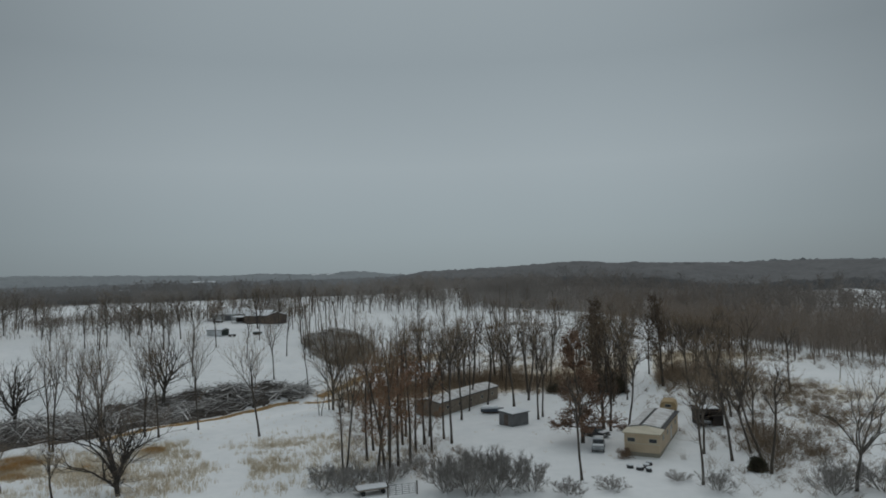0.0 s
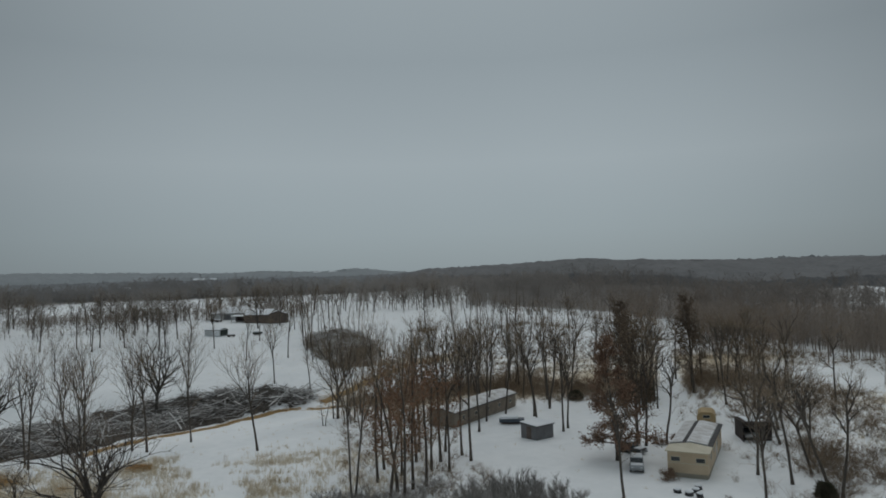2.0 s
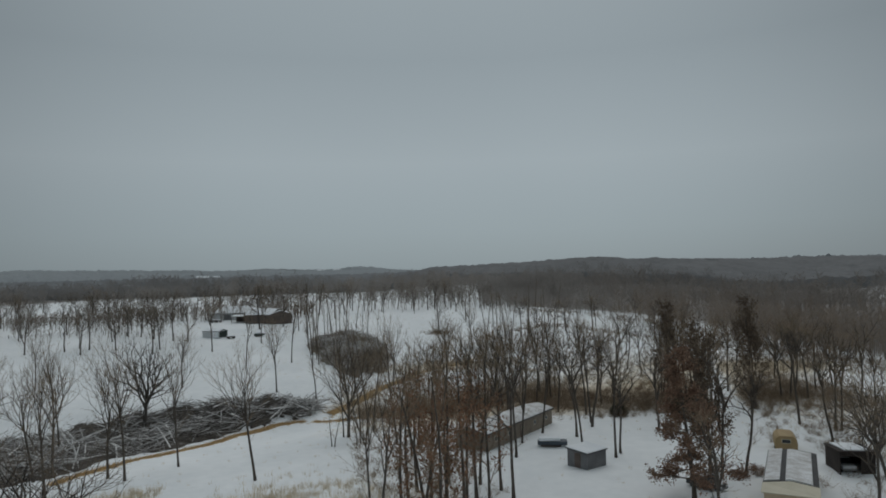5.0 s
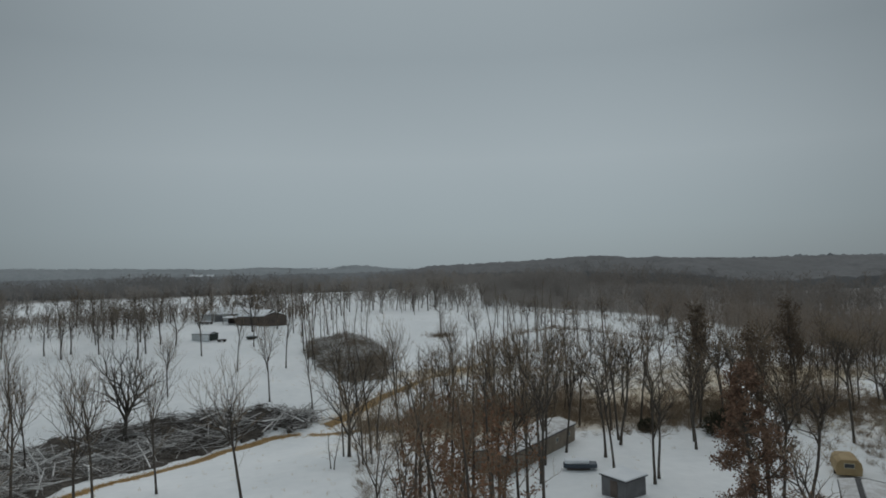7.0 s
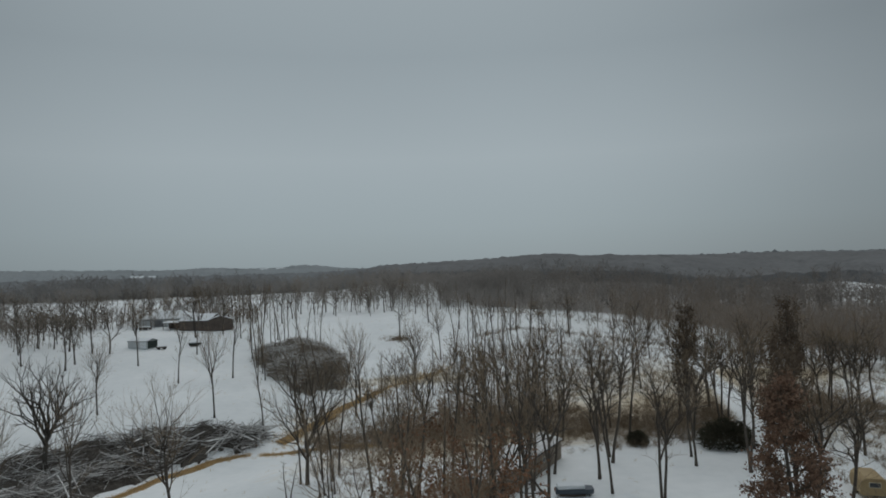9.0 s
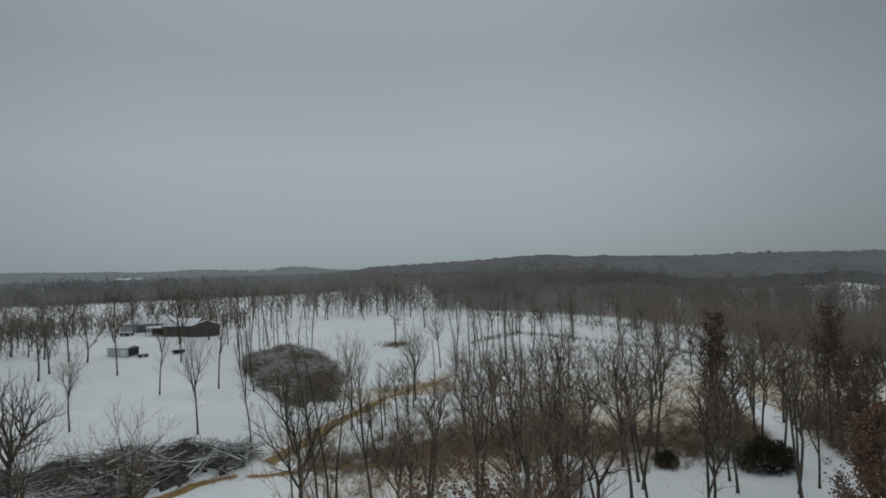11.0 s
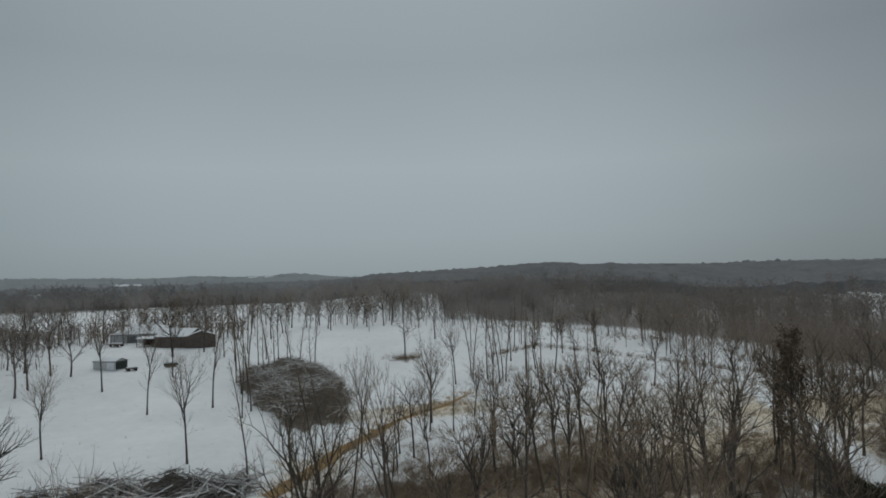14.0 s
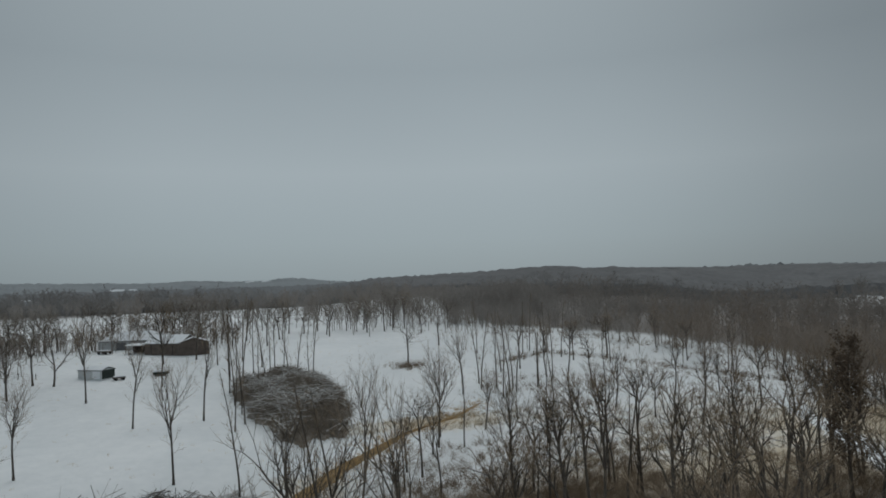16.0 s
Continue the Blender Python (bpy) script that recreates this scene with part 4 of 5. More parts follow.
# ---- heaps of cut brush ----
def heap_height(x, y):
    """The long brush pile on the creek bank and the round brush mound beyond: height over the ground."""
    front = np.interp(x, [-88, -60, -49, -45, -39, -37, -35.5, -30.4, -26.3, -22, -17, -9.4, -4], [94, 108, 118.5, 122.5, 124.5, 131, 143, 150, 157.5, 165, 170.5, 174.8, 178]) + 1.3 * np.sin(x * 0.9) + np.sin(x * 2.3 + 1)
    back = np.interp(x, [-88, -69, -55, -45, -38, -28, -17, -7, -4], [158, 166, 173, 178, 180, 181.5, 182, 182.5, 182]) + 1.2 * np.sin(x * 0.7) + 0.6 * np.sin(x * 1.9)
    u = (y - front) / np.maximum(back - front, 0.5)
    long_pile = np.where((u > 0) & (u < 1) & (x > -88) & (x < -4), np.sin(np.pi * np.clip(u, 0, 1)) ** 0.55 * np.clip((-4 - x) / 18, 0, 1) ** 0.6 * (0.8 + 0.3 * np.sin(x * 0.5) * np.sin(y * 0.37) + 0.5 * np.exp(-((x + 24) / 9) ** 2)), 0) * 1.7
    long_pile = long_pile * (1 - 0.85 * np.exp(-((x + 37.8) / 2.2) ** 2 - ((y - 167) / 7) ** 2))
    d = np.sqrt(((x - 3.4 - 0.10 * (228 - y)) / (9.4 + 0.9 * np.sin(y * 0.5) + 0.6 * np.sin(y * 1.3))) ** 2 + ((y - 226) / (26.0 + 2.0 * np.sin(x * 0.7) + 1.2 * np.sin(x * 1.9))) ** 2)
    lobe = np.sqrt(((x + 5.2) / (3.6 + 0.7 * np.sin(y * 0.9))) ** 2 + ((y - 238) / (9.0 + 1.2 * np.sin(x * 1.7))) ** 2)
    mound = np.where(d < 1, (1 - np.minimum(d, 1) ** 3) ** 0.75, 0) * 3.6
    mound = np.maximum(mound, np.where(lobe < 1, (1 - np.minimum(lobe, 1) ** 2) ** 0.8, 0) * 2.2)
    return np.maximum(np.nan_to_num(long_pile), np.nan_to_num(mound))


def heap(name, label, x0, x1, y0, y1, step, logs, sticks, log_len, seed, heading, slack, log_band, stick_mat, thick, core_mat, tangle, pole_mat):
    r = random.Random(seed)
    hx, hy = np.arange(x0, x1 + step, step), np.arange(y0, y1 + step, step)
    A, B = np.meshgrid(hx, hy)
    high = heap_height(A, B)
    lumps = np.array([noise.noise(Vector((a * 0.5, b * 0.5, seed))) + 0.6 * noise.noise(Vector((a * 1.3, b * 1.3, seed))) for a, b in zip(A.ravel(), B.ravel())]).reshape(A.shape)
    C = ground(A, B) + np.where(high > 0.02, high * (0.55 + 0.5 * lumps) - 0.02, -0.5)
    w, k = len(hx), len(hy)
    c = (np.arange(k - 1)[:, None] * w + np.arange(w - 1)[None, :]).ravel()
    t = np.concatenate((np.stack((c, c + 1, c + w + 1), 1), np.stack((c, c + w + 1, c + w), 1)))
    t = t[(high.ravel()[t] > 0.02).any(1)]
    root = thing(name, Matrix.Identity(4), label, "brush pile")
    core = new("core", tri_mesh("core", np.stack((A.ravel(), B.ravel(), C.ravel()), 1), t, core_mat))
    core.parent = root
    tagged(core, "mat of packed twigs, soil and dark gaps between logs")
    spots = []
    while len(spots) < logs + sticks:
        x, y = r.uniform(x0, x1) if seed != 3 or r.random() < 0.62 else x1 - abs(r.gauss(0, 15)), r.uniform(y0, y1)
        hh = float(heap_height(x, y))
        if hh > 0.08:
            spots.append((x, y, float(ground(x, y)) + hh))
    bare = [p for p in spots if log_band[0] < p[1] < log_band[1] and noise.noise(Vector((p[0] * 0.16, p[1] * 0.09, seed + 8))) > -0.10]
    shapes = []
    for i in range(12):
        g = Geo()
        length = log_len * (0.45 + 0.085 * i)
        line = sway(r, Vector((-length / 2, 0, 0)), Vector((1, 0, 0)), length, 3, 0.05, 0)
        rad = r.uniform(0.05, 0.17) * thick
        g.tube(line, [rad, rad * 0.9, rad * 0.75, rad * 0.55], 5)
        shapes.append(tri_mesh("log", *g.arrays(), LOG))
    for x, y, z in bare[:logs]:
        ob = new("log", shapes[r.randrange(12)])
        a = r.gauss(heading + 3.6 * noise.noise(Vector((x * 0.17, y * 0.17, 4))), slack)
        ob.matrix_basis = Matrix.Translation((x, y, z + r.uniform(0.2, 1.1))) @ Euler((r.uniform(0, 6), r.gauss(0, 0.28), a)).to_matrix().to_4x4()
        ob.parent = root
    g = Geo()
    for x, y, z in spots[logs:]:
        a, up, length = r.uniform(0, 6.28), r.gauss(0.12, 0.35), r.uniform(1.2, 4.6)
        p = Vector((x, y, z + r.uniform(-0.1, 0.45)))
        way = Vector((math.cos(a) * math.cos(up), math.sin(a) * math.cos(up), math.sin(up)))
        g.twig(p - way * length * 0.4, p + way * length * 0.6, r.uniform(0.03, 0.08))
    poles = Geo()
    for x, y, z in r.sample(bare, min(len(bare), int(logs * tangle))):
        a, up, length = r.gauss(heading + 3.6 * noise.noise(Vector((x * 0.17, y * 0.17, 4))), slack * 0.7), r.gauss(0.10, 0.3), r.uniform(2.0, 8.5)
        way = Vector((math.cos(a) * math.cos(up), math.sin(a) * math.cos(up), math.sin(up)))
        p, rad = Vector((x, y, z + r.uniform(0.1, 0.8))), r.uniform(0.035, 0.10) * thick
        poles.tube([p - way * length * 0.5, p + way * length * 0.5 + Vector((0, 0, -0.1))], [rad, rad * 0.5], 3)
    tagged(geo_part("pole_tangle", poles, pole_mat, root, "pale barkless poles lying crossed"), kind="stuff")
    tagged(geo_part("brushwood", g, stick_mat, root, "tangle of sticks and branches"), kind="stuff")
    return root


heap("brush_pile", "long pile of weathered grey logs and branches on a snowy bank", -88, -3, 98, 191, 0.8, 300, 5600, 7.0, 3, 0.55, 0.85, (100, 200), STICK, 1.05, BRUSH_SOIL_SHADE, 5.5, POLE_WOOD)
heap("brush_mound", "round mound of cut brush and pale logs in the snow", -10, 16, 197, 255, 0.8, 90, 4200, 4.2, 4, 2.6, 1.5, (203, 243), TWIG_PALE, 0.62, MOUND_SOIL, 8.5, LOG)


# ---- banks and grass ----
def ribbon(name, label, line, widths, mat, lift=0.06):
    """A strip draped over the ground."""
    pts = []
    for (xa, ya), (xb, yb) in zip(line, line[1:]):
        k = max(2, int(math.hypot(xb - xa, yb - ya) / 1.5))
        pts += [(xa + (xb - xa) * i / k, ya + (yb - ya) * i / k) for i in range(k)]
    pts.append(line[-1])
    vs, n = [], len(pts)
    for i, (x, y) in enumerate(pts):
        a, b = pts[max(i - 1, 0)], pts[min(i + 1, n - 1)]
        d = Vector((b[1] - a[1], a[0] - b[0])).normalized()
        w = float(np.interp(i / (n - 1), np.linspace(0, 1, len(widths)), widths)) * (1 + 0.35 * noise.noise(Vector((x * 0.4, y * 0.4, 9))))
        for s in (-1, -0.5, 0, 0.5, 1):
            px, py = x + d.x * w * s / 2, y + d.y * w * s / 2
            vs.append((px, py, float(ground(px, py)) + (lift + 0.10 if abs(s) < 1 else -0.25)))
    fs = []
    for i in range(n - 1):
        for s in range(4):
            a = i * 5 + s
            fs += [(a, a + 1, a + 6), (a, a + 6, a + 5)]
    return tagged(new(name, tri_mesh(name, np.array(vs), np.array(fs), mat, True)), label, "bank", kind="structure"), pts


def tufts(name, label, spots, mat, tall, blades, seed, width=0.028):
    r = random.Random(seed)
    g = Geo()
    for x, y in spots:
        z = float(ground(x, y)) - 0.05
        for _ in range(blades):
            p = Vector((x + r.gauss(0, 0.22), y + r.gauss(0, 0.22), z))
            g.twig(p, p + Vector((r.gauss(0, 0.16), r.gauss(0, 0.16), r.uniform(0.5, 1.1))) * tall, width)
    return tagged(geo_part(name, g, mat), label, "grass", kind="stuff")


BANKS = [([(-36.5, 122), (-34.4, 128), (-31, 137), (-26, 149), (-20, 163.8), (-13.5, 169.6), (-7.8, 172.6)], [0.6, 1.0, 1.5, 2.2, 3.0, 3.0, 1.0]),
         ([(-5.2, 172.6), (-1, 171.6), (3, 170.5), (8, 167.5), (14, 161)], [1.4, 2.0, 2.6, 2.4, 1.6]),
         ([(-2.5, 178.5), (1.7, 183.7), (5.1, 186.4), (9.1, 190.3), (14.2, 193.9), (21, 200.2), (31.8, 207.5), (39.3, 215.6)], [3.0, 4.2, 3.8, 2.6, 1.7, 1.3, 1.1, 0.8])]
br = random.Random(21)
golden = []
for line, widths in BANKS:
    strip, pts = ribbon("bank", "golden-brown bank of dry grass and bare soil", line, widths, BANK)
    for x, y in pts:
        golden += [(x + br.gauss(0, widths[1] * 0.45), y + br.gauss(0, widths[1] * 0.45)) for _ in range(26)]
tufts("golden_grass", "golden dry grass along the banks", golden, BANK_GRASS, 0.55, 7, 31)


def sprinkle(count, x0, x1, y0, y1, least, seed):
    """Spots where dry grass shows, in streaky clumps."""
    r, out = np.random.RandomState(seed), []
    while len(out) < count:
        x, y, cut = r.uniform(x0, x1, 20000), r.uniform(y0, y1, 20000), r.uniform(least, 0.5, 20000)
        thick = stubble_at(x, y)
        for k in np.nonzero(thick * 1.3 > cut)[0]:
            if thick[k] * (0.5 + 0.9 * noise.noise(Vector((x[k] * 0.12, y[k] * 0.3, 5)))) > cut[k]:
                out.append((float(x[k]), float(y[k])))
    return out[:count]


tufts("dry_grass", "pale dry grass poking through the snow", sprinkle(4200, -60, 14, 78, 124, 0.008, 51), PALE_GRASS, 0.95, 6, 32, 0.024)
tufts("straw_grass", "tall golden grass in the snow", sprinkle(1500, -58, -12, 96, 118, 0.14, 52), STRAW, 0.85, 6, 33, 0.026)
speck = random.Random(61)
tufts("snow_weeds", "single weed stalks poking out of the open snow", [(speck.uniform(-95, 70), speck.uniform(82, 300)) for _ in range(1000)], PALE_GRASS, 0.5, 4, 36, 0.028)
tufts("weeds", "pale weeds at the far side of the yard", sprinkle(3000, 58, 128, 80, 192, 0.06, 53), PALE_GRASS, 0.7, 6, 34)
tufts("bank_weeds", "reddish dry weeds beside the creek", sprinkle(1200, -4, 60, 174, 216, 0.15, 54), PALE_GRASS, 0.8, 6, 35)


# low growth under the trees
def undergrowth(name, label, spots, mat, seed, grown=1.0):
    r = random.Random(seed)
    g = Geo()
    for x, y in spots:
        root = Vector((x, y, float(ground(x, y)) + 0.8 * float(heap_height(x, y)) - 0.05))
        tall = r.uniform(0.7, 2.2) * grown
        for _ in range(16):
            top = root + Vector((r.gauss(0, 0.45), r.gauss(0, 0.45), r.uniform(0.5, 1))) * tall
            g.sliver(root + Vector((r.gauss(0, 0.3), r.gauss(0, 0.3), 0)), top, 0.02 * grown ** 2, r)
            mid = root.lerp(top, r.uniform(0.4, 0.8))
            g.sliver(mid, mid + Vector((r.gauss(0, 0.4), r.gauss(0, 0.4), r.uniform(0.1, 0.5))), 0.013 * grown ** 2, r)
    return tagged(geo_part(name, g, mat), label, "undergrowth", kind="stuff")


ur = random.Random(77)
under = [(ur.uniform(2, 26), ur.uniform(84, 150)) for _ in range(420)]
under += [(x, float(np.interp(x, CREEK_X, CREEK_Y)) + ur.gauss(0, 8)) for x in [ur.uniform(4, 92) for _ in range(3000)]]
under += [(ur.uniform(44, 128), ur.uniform(168, 236)) for _ in range(760)]
under += [(ur.uniform(14, 50), 160 + abs(ur.gauss(0, 16))) for _ in range(700)]
under += [(edge_of_woods(y) - abs(ur.gauss(0, 7)), y) for y in [ur.uniform(100, 300) for _ in range(420)]]
under += [(ur.uniform(60, 98), ur.uniform(108, 166)) for _ in range(620)]
HEDGE = [(54, 249), (72, 260), (84, 248), (102, 224), (126, 196)]
for (xa, ya), (xb, yb) in zip(HEDGE, HEDGE[1:]):
    under += [(xa + (xb - xa) * k / 40 + ur.gauss(0, 0.7), ya + (yb - ya) * k / 40 + ur.gauss(0, 0.7)) for k in range(40)]
under += [(ur.uniform(96, 128), ur.uniform(150, 196)) for _ in range(120)]
under = [p for p in under if not in_yard(*p) and lane_gap(*p) > 3.2]
under += [(104 + 7 * u, 221.7 - 8 * u + ur.gauss(0, 0.6)) for u in [ur.random() for _ in range(30)]]
under += [(60 + ur.gauss(0, 8), 72 + ur.gauss(0, 7)) for _ in range(90)]
under += [(78 + ur.gauss(0, 10), 100 + ur.gauss(0, 12)) for _ in range(200)]
under += [(62 + ur.gauss(0, 4), 88 + ur.gauss(0, 7)) for _ in range(150)] + [(82 + ur.gauss(0, 9), 112 + ur.gauss(0, 12)) for _ in range(160)]
under += [(32.4 + ur.gauss(0, 2.0), 252 + ur.gauss(0, 1.6)) for _ in range(45)]
undergrowth("mound_brush", "brown brush standing on the mound", [p for p in [(ur.uniform(-8, 14), ur.uniform(199, 252)) for _ in range(1500)] if ur.uniform(0.0, 0.6) < float(heap_height(*p)) < ur.uniform(1.2, 4.2)], TWIG_PALE, 79, 1.3)
undergrowth("undergrowth", "thin brown undergrowth in the snow beneath the trees", under, TWIG, 78)


# ---- buildings ----
def gabled(name, m, wide, deep, eave, ridge, wall_mat, label, category, overhang=0.25, snow=0.18, wall=0.14, ridge_along="y", roof_mat=None, snow_mat=None):
    """Four walls, two roof slopes and a blanket of snow on each; local origin at one front corner, the front along x."""
    root = thing(name, m, label, category)
    part("front_wall", box(0, 0, -0.5, wide, wall, eave), wall_mat, root)
    part("back_wall", box(0, deep - wall, -0.5, wide, deep, eave), wall_mat, root)
    part("side_wall", box(0, wall, -0.5, wall, deep - wall, eave), wall_mat, root)
    part("side_wall", box(wide - wall, wall, -0.5, wide, deep - wall, eave), wall_mat, root)
    across, long = (wide, deep) if ridge_along == "y" else (deep, wide)
    half = across / 2
    axis = "y" if ridge_along == "y" else "x"
    roof_mat = roof_mat or ROOF_DARK
    for a, b in ((wall * 0.5, wall), (long - wall, long - wall * 0.5)):
        part("gable", prism([(0.02, eave + 0.002), (across - 0.02, eave + 0.002), (half, ridge)], axis, a - wall * 0.4, b), wall_mat, root)
    for side in (0, 1):
        lo, hi = (-overhang, half) if side == 0 else (across + overhang, half)
        drop = eave - (ridge - eave) * overhang / half
        part("roof", prism([(lo, drop + 0.02), (hi, ridge + 0.02), (hi, ridge + 0.12), (lo, drop + 0.12)], axis, -overhang, long + overhang), roof_mat, root)
        k = 0.06 if side == 0 else -0.06
        part("roof_snow", prism([(lo + k, drop + 0.125), (hi, ridge + 0.125), (hi, ridge + 0.125 + snow), (lo + k * 2, drop + 0.125 + snow * 0.9)], axis, -overhang + 0.05, long + overhang - 0.05), snow_mat or SNOW, root, "blanket of snow on the roof", 0.04)
    return root


def at(x, y, turn, sink=0.0):
    return Matrix.Translation(on_ground(x, y, sink)) @ Matrix.Rotation(radians(turn), 4, "Z")


def window(root, x, z, w, h, y=-0.03):
    pane = part("window", box(x, y, z, x + w, y + 0.05, z + h), GLASS, root, "small dark window")
    for b in (box(x - 0.06, y - 0.02, z - 0.06, x + w + 0.06, y + 0.04, z), box(x - 0.06, y - 0.02, z + h, x + w + 0.06, y + 0.04, z + h + 0.06),
              box(x - 0.06, y - 0.02, z, x, y + 0.04, z + h), box(x + w, y - 0.02, z, x + w + 0.06, y + 0.04, z + h)):
        part("frame", b, CREAM_TRIM, pane)
    return pane


# the grey shed
shed = thing("shed", at(31.0, 110.3, 30), "small square grey board shed with a snowy flat roof", "shed")
part("front_wall", box(0, 0, -0.3, 3.7, 0.1, 2.05), BOARD_GREY, shed)
part("back_wall", box(0, 3.2, -0.3, 3.7, 3.3, 2.2), BOARD_GREY, shed)
part("side_wall", box(0, 0.1, -0.3, 0.1, 3.2, 2.1), BOARD_GREY, shed)
part("side_wall", box(3.6, 0.1, -0.3, 3.7, 3.2, 2.1), BOARD_GREY, shed)
part("roof", prism([(-0.2, 2.03), (3.5, 2.25), (3.5, 2.33), (-0.2, 2.12)], "x", -0.2, 3.9), ROOF_DARK, shed)
part("roof_snow", prism([(-0.18, 2.125), (3.48, 2.335), (3.4, 2.48), (-0.1, 2.28)], "x", -0.18, 3.88), SNOW, shed, "smooth snow on the roof", 0.05)
for i in range(9):
    part("batten", box(0.35 + i * 0.37, -0.03, 0.02, 0.39 + i * 0.37, -0.002, 2.0), BOARD_GREY, shed)
part("door", box(-0.04, 1.1, 0.02, -0.003, 2.1, 1.9), BOARD_DARK, shed)

# the long shed in the trees
long_shed = gabled("long_shed", at(20.5, 122.0, 47), 21.2, 5.2, 2.45, 3.0, BOARD_BROWN, "long low brown shed with a snowy roof among trees", "shed", ridge_along="x", snow=0.14, snow_mat=THIN_SNOW)
for i in range(5):
    window(long_shed, 2.2 + i * 4.1, 1.1, 0.8, 0.6)
part("door", box(10.0, -0.05, 0.0, 10.9, -0.004, 2.0), BOARD_DARK, long_shed)

# the mobile home: local x across its front, y along its length
home = thing("mobile_home", at(41.3, 89.2, -36), "cream mobile home with a low roof under patchy snow", "mobile home")
W, L, H = 4.7, 16.5, 3.1
part("front_wall", box(0, 0, 0.55, W, 0.12, H), CREAM, home)
part("back_wall", box(0, L - 0.12, 0.55, W, L, H), CREAM, home)
part("side_wall", box(0, 0.12, 0.55, 0.12, L - 0.12, H), CREAM, home)
part("side_wall", box(W - 0.12, 0.12, 0.55, W, L - 0.12, H), CREAM, home)
part("skirting", box(0.05, 0.05, -0.3, W - 0.05, 0.11, 0.545), SKIRT, home, "grey-green skirting panel")
part("skirting", box(W - 0.11, 0.12, -0.3, W - 0.05, L - 0.12, 0.545), SKIRT, home, "grey-green skirting panel")
part("skirting", box(0.05, 0.12, -0.3, 0.11, L - 0.12, 0.545), SKIRT, home, "grey-green skirting panel")
part("roof", prism([(-0.2, H + 0.003), (W + 0.2, H + 0.003), (W + 0.2, H + 0.12), (W / 2, H + 0.5), (-0.2, H + 0.12)], "y", 3.0, L + 0.25), ROOF_DARK, home)
hip = bmesh.new()
hv = [hip.verts.new(c) for c in ((-0.25, -0.3, H + 0.01), (W + 0.25, -0.3, H + 0.01), (W + 0.25, 2.99, H + 0.12), (W / 2, 2.99, H + 0.5), (-0.25, 2.99, H + 0.12),
                                 (-0.25, -0.3, H + 0.1), (W + 0.25, -0.3, H + 0.1), (-0.25, 2.99, H + 0.01), (W + 0.25, 2.99, H + 0.01))]
for f in ((0, 1, 6, 5), (5, 6, 2, 3, 4), (0, 5, 4, 7), (1, 8, 2, 6), (7, 4, 3, 2, 8), (0, 7, 8, 1)):
    hip.faces.new([hv[i] for i in f])
part("front_roof", hip, CREAM_TRIM, home, "bare pale yellow front end of the roof")
part("roof_snow", prism([(-0.15, H + 0.135), (1.35, H + 0.37), (1.35, H + 0.52), (-0.1, H + 0.28)], "y", 3.3, L), THIN_SNOW, home, "strip of patchy snow on the roof", 0.04)
part("roof_snow", prism([(1.85, H + 0.44), (W / 2, H + 0.51), (W - 0.35, H + 0.22), (W - 0.4, H + 0.36), (W / 2, H + 0.66), (1.9, H + 0.6)], "y", 3.15, L - 0.6), THIN_SNOW, home, "strip of patchy snow on the roof")
window(home, 0.45, 1.95, 1.0, 0.5)
window(home, W - 1.35, 1.95, 1.0, 0.5)
part("trim", box(0.0, -0.03, 1.68, W, -0.003, 1.76), CREAM_TRIM, home)
for i in range(4):
    y0 = 2.5 + i * 3.6
    pane = part("window", box(W - 0.005, y0, 1.8, W + 0.03, y0 + 1.0, 2.5), GLASS, home, "small dark window")
    for b in (box(W, y0 - 0.05, 1.75, W + 0.05, y0 + 1.05, 1.8), box(W, y0 - 0.05, 2.5, W + 0.05, y0 + 1.05, 2.55), box(W, y0 - 0.05, 1.8, W + 0.05, y0, 2.5), box(W, y0 + 1.0, 1.8, W + 0.05, y0 + 1.05, 2.5)):
        part("frame", b, CREAM_TRIM, pane)
part("door", box(W - 0.005, 9.2, 0.55, W + 0.035, 10.1, 2.4), WHITE_WALL, home)

# an ochre camper behind it
camper = thing("camper", at(57.6, 111.2, -30), "ochre round-topped camper standing behind a mobile home", "camper")
part("body", prism([(0, 0.45), (2.6, 0.45), (2.7, 1.2), (2.55, 1.9), (2.1, 2.25), (0.5, 2.25), (0.05, 1.9), (-0.1, 1.2)], "y", 0, 4.2), YELLOW, camper, bevel=0.05)
window(camper, 0.8, 1.35, 1.0, 0.45, -0.04)
for x in (0.1, 2.5):
    ob = part("wheel", wheel(0.32, 0.2), RUBBER, camper)
    ob.matrix_basis = pose(x, 2.2, 0.3, 0, 0, 90)

# the open-fronted shed with a truck in it
port = thing("open_shed", at(58.5, 100.4, -18), "open-fronted dark board shed with a snowy roof", "shed")
part("back_wall", box(0, 4.4, -0.4, 3.9, 4.5, 2.5), BOARD_BLACK, port)
part("side_wall", box(0, 0, -0.4, 0.1, 4.4, 2.7), BOARD_BLACK, port)
part("side_wall", box(3.8, 0, -0.4, 3.9, 4.4, 2.7), BOARD_BLACK, port)
part("front_wall", box(2.3, 0.0, -0.4, 3.79, 0.1, 2.75), BOARD_BLACK, port)
part("header", box(0.1, 0.0, 2.2, 2.29, 0.1, 2.75), BOARD_BLACK, port)
part("roof", prism([(-0.3, 2.77), (4.7, 2.52), (4.7, 2.6), (-0.3, 2.86)], "x", -0.2, 4.1), BOARD_BLACK, port)
part("roof_snow", prism([(0.1, 2.85), (4.66, 2.61), (4.6, 2.76), (0.2, 3.0)], "x", 0.5, 3.3), SNOW, port, "snow lying on the roof", 0.05)


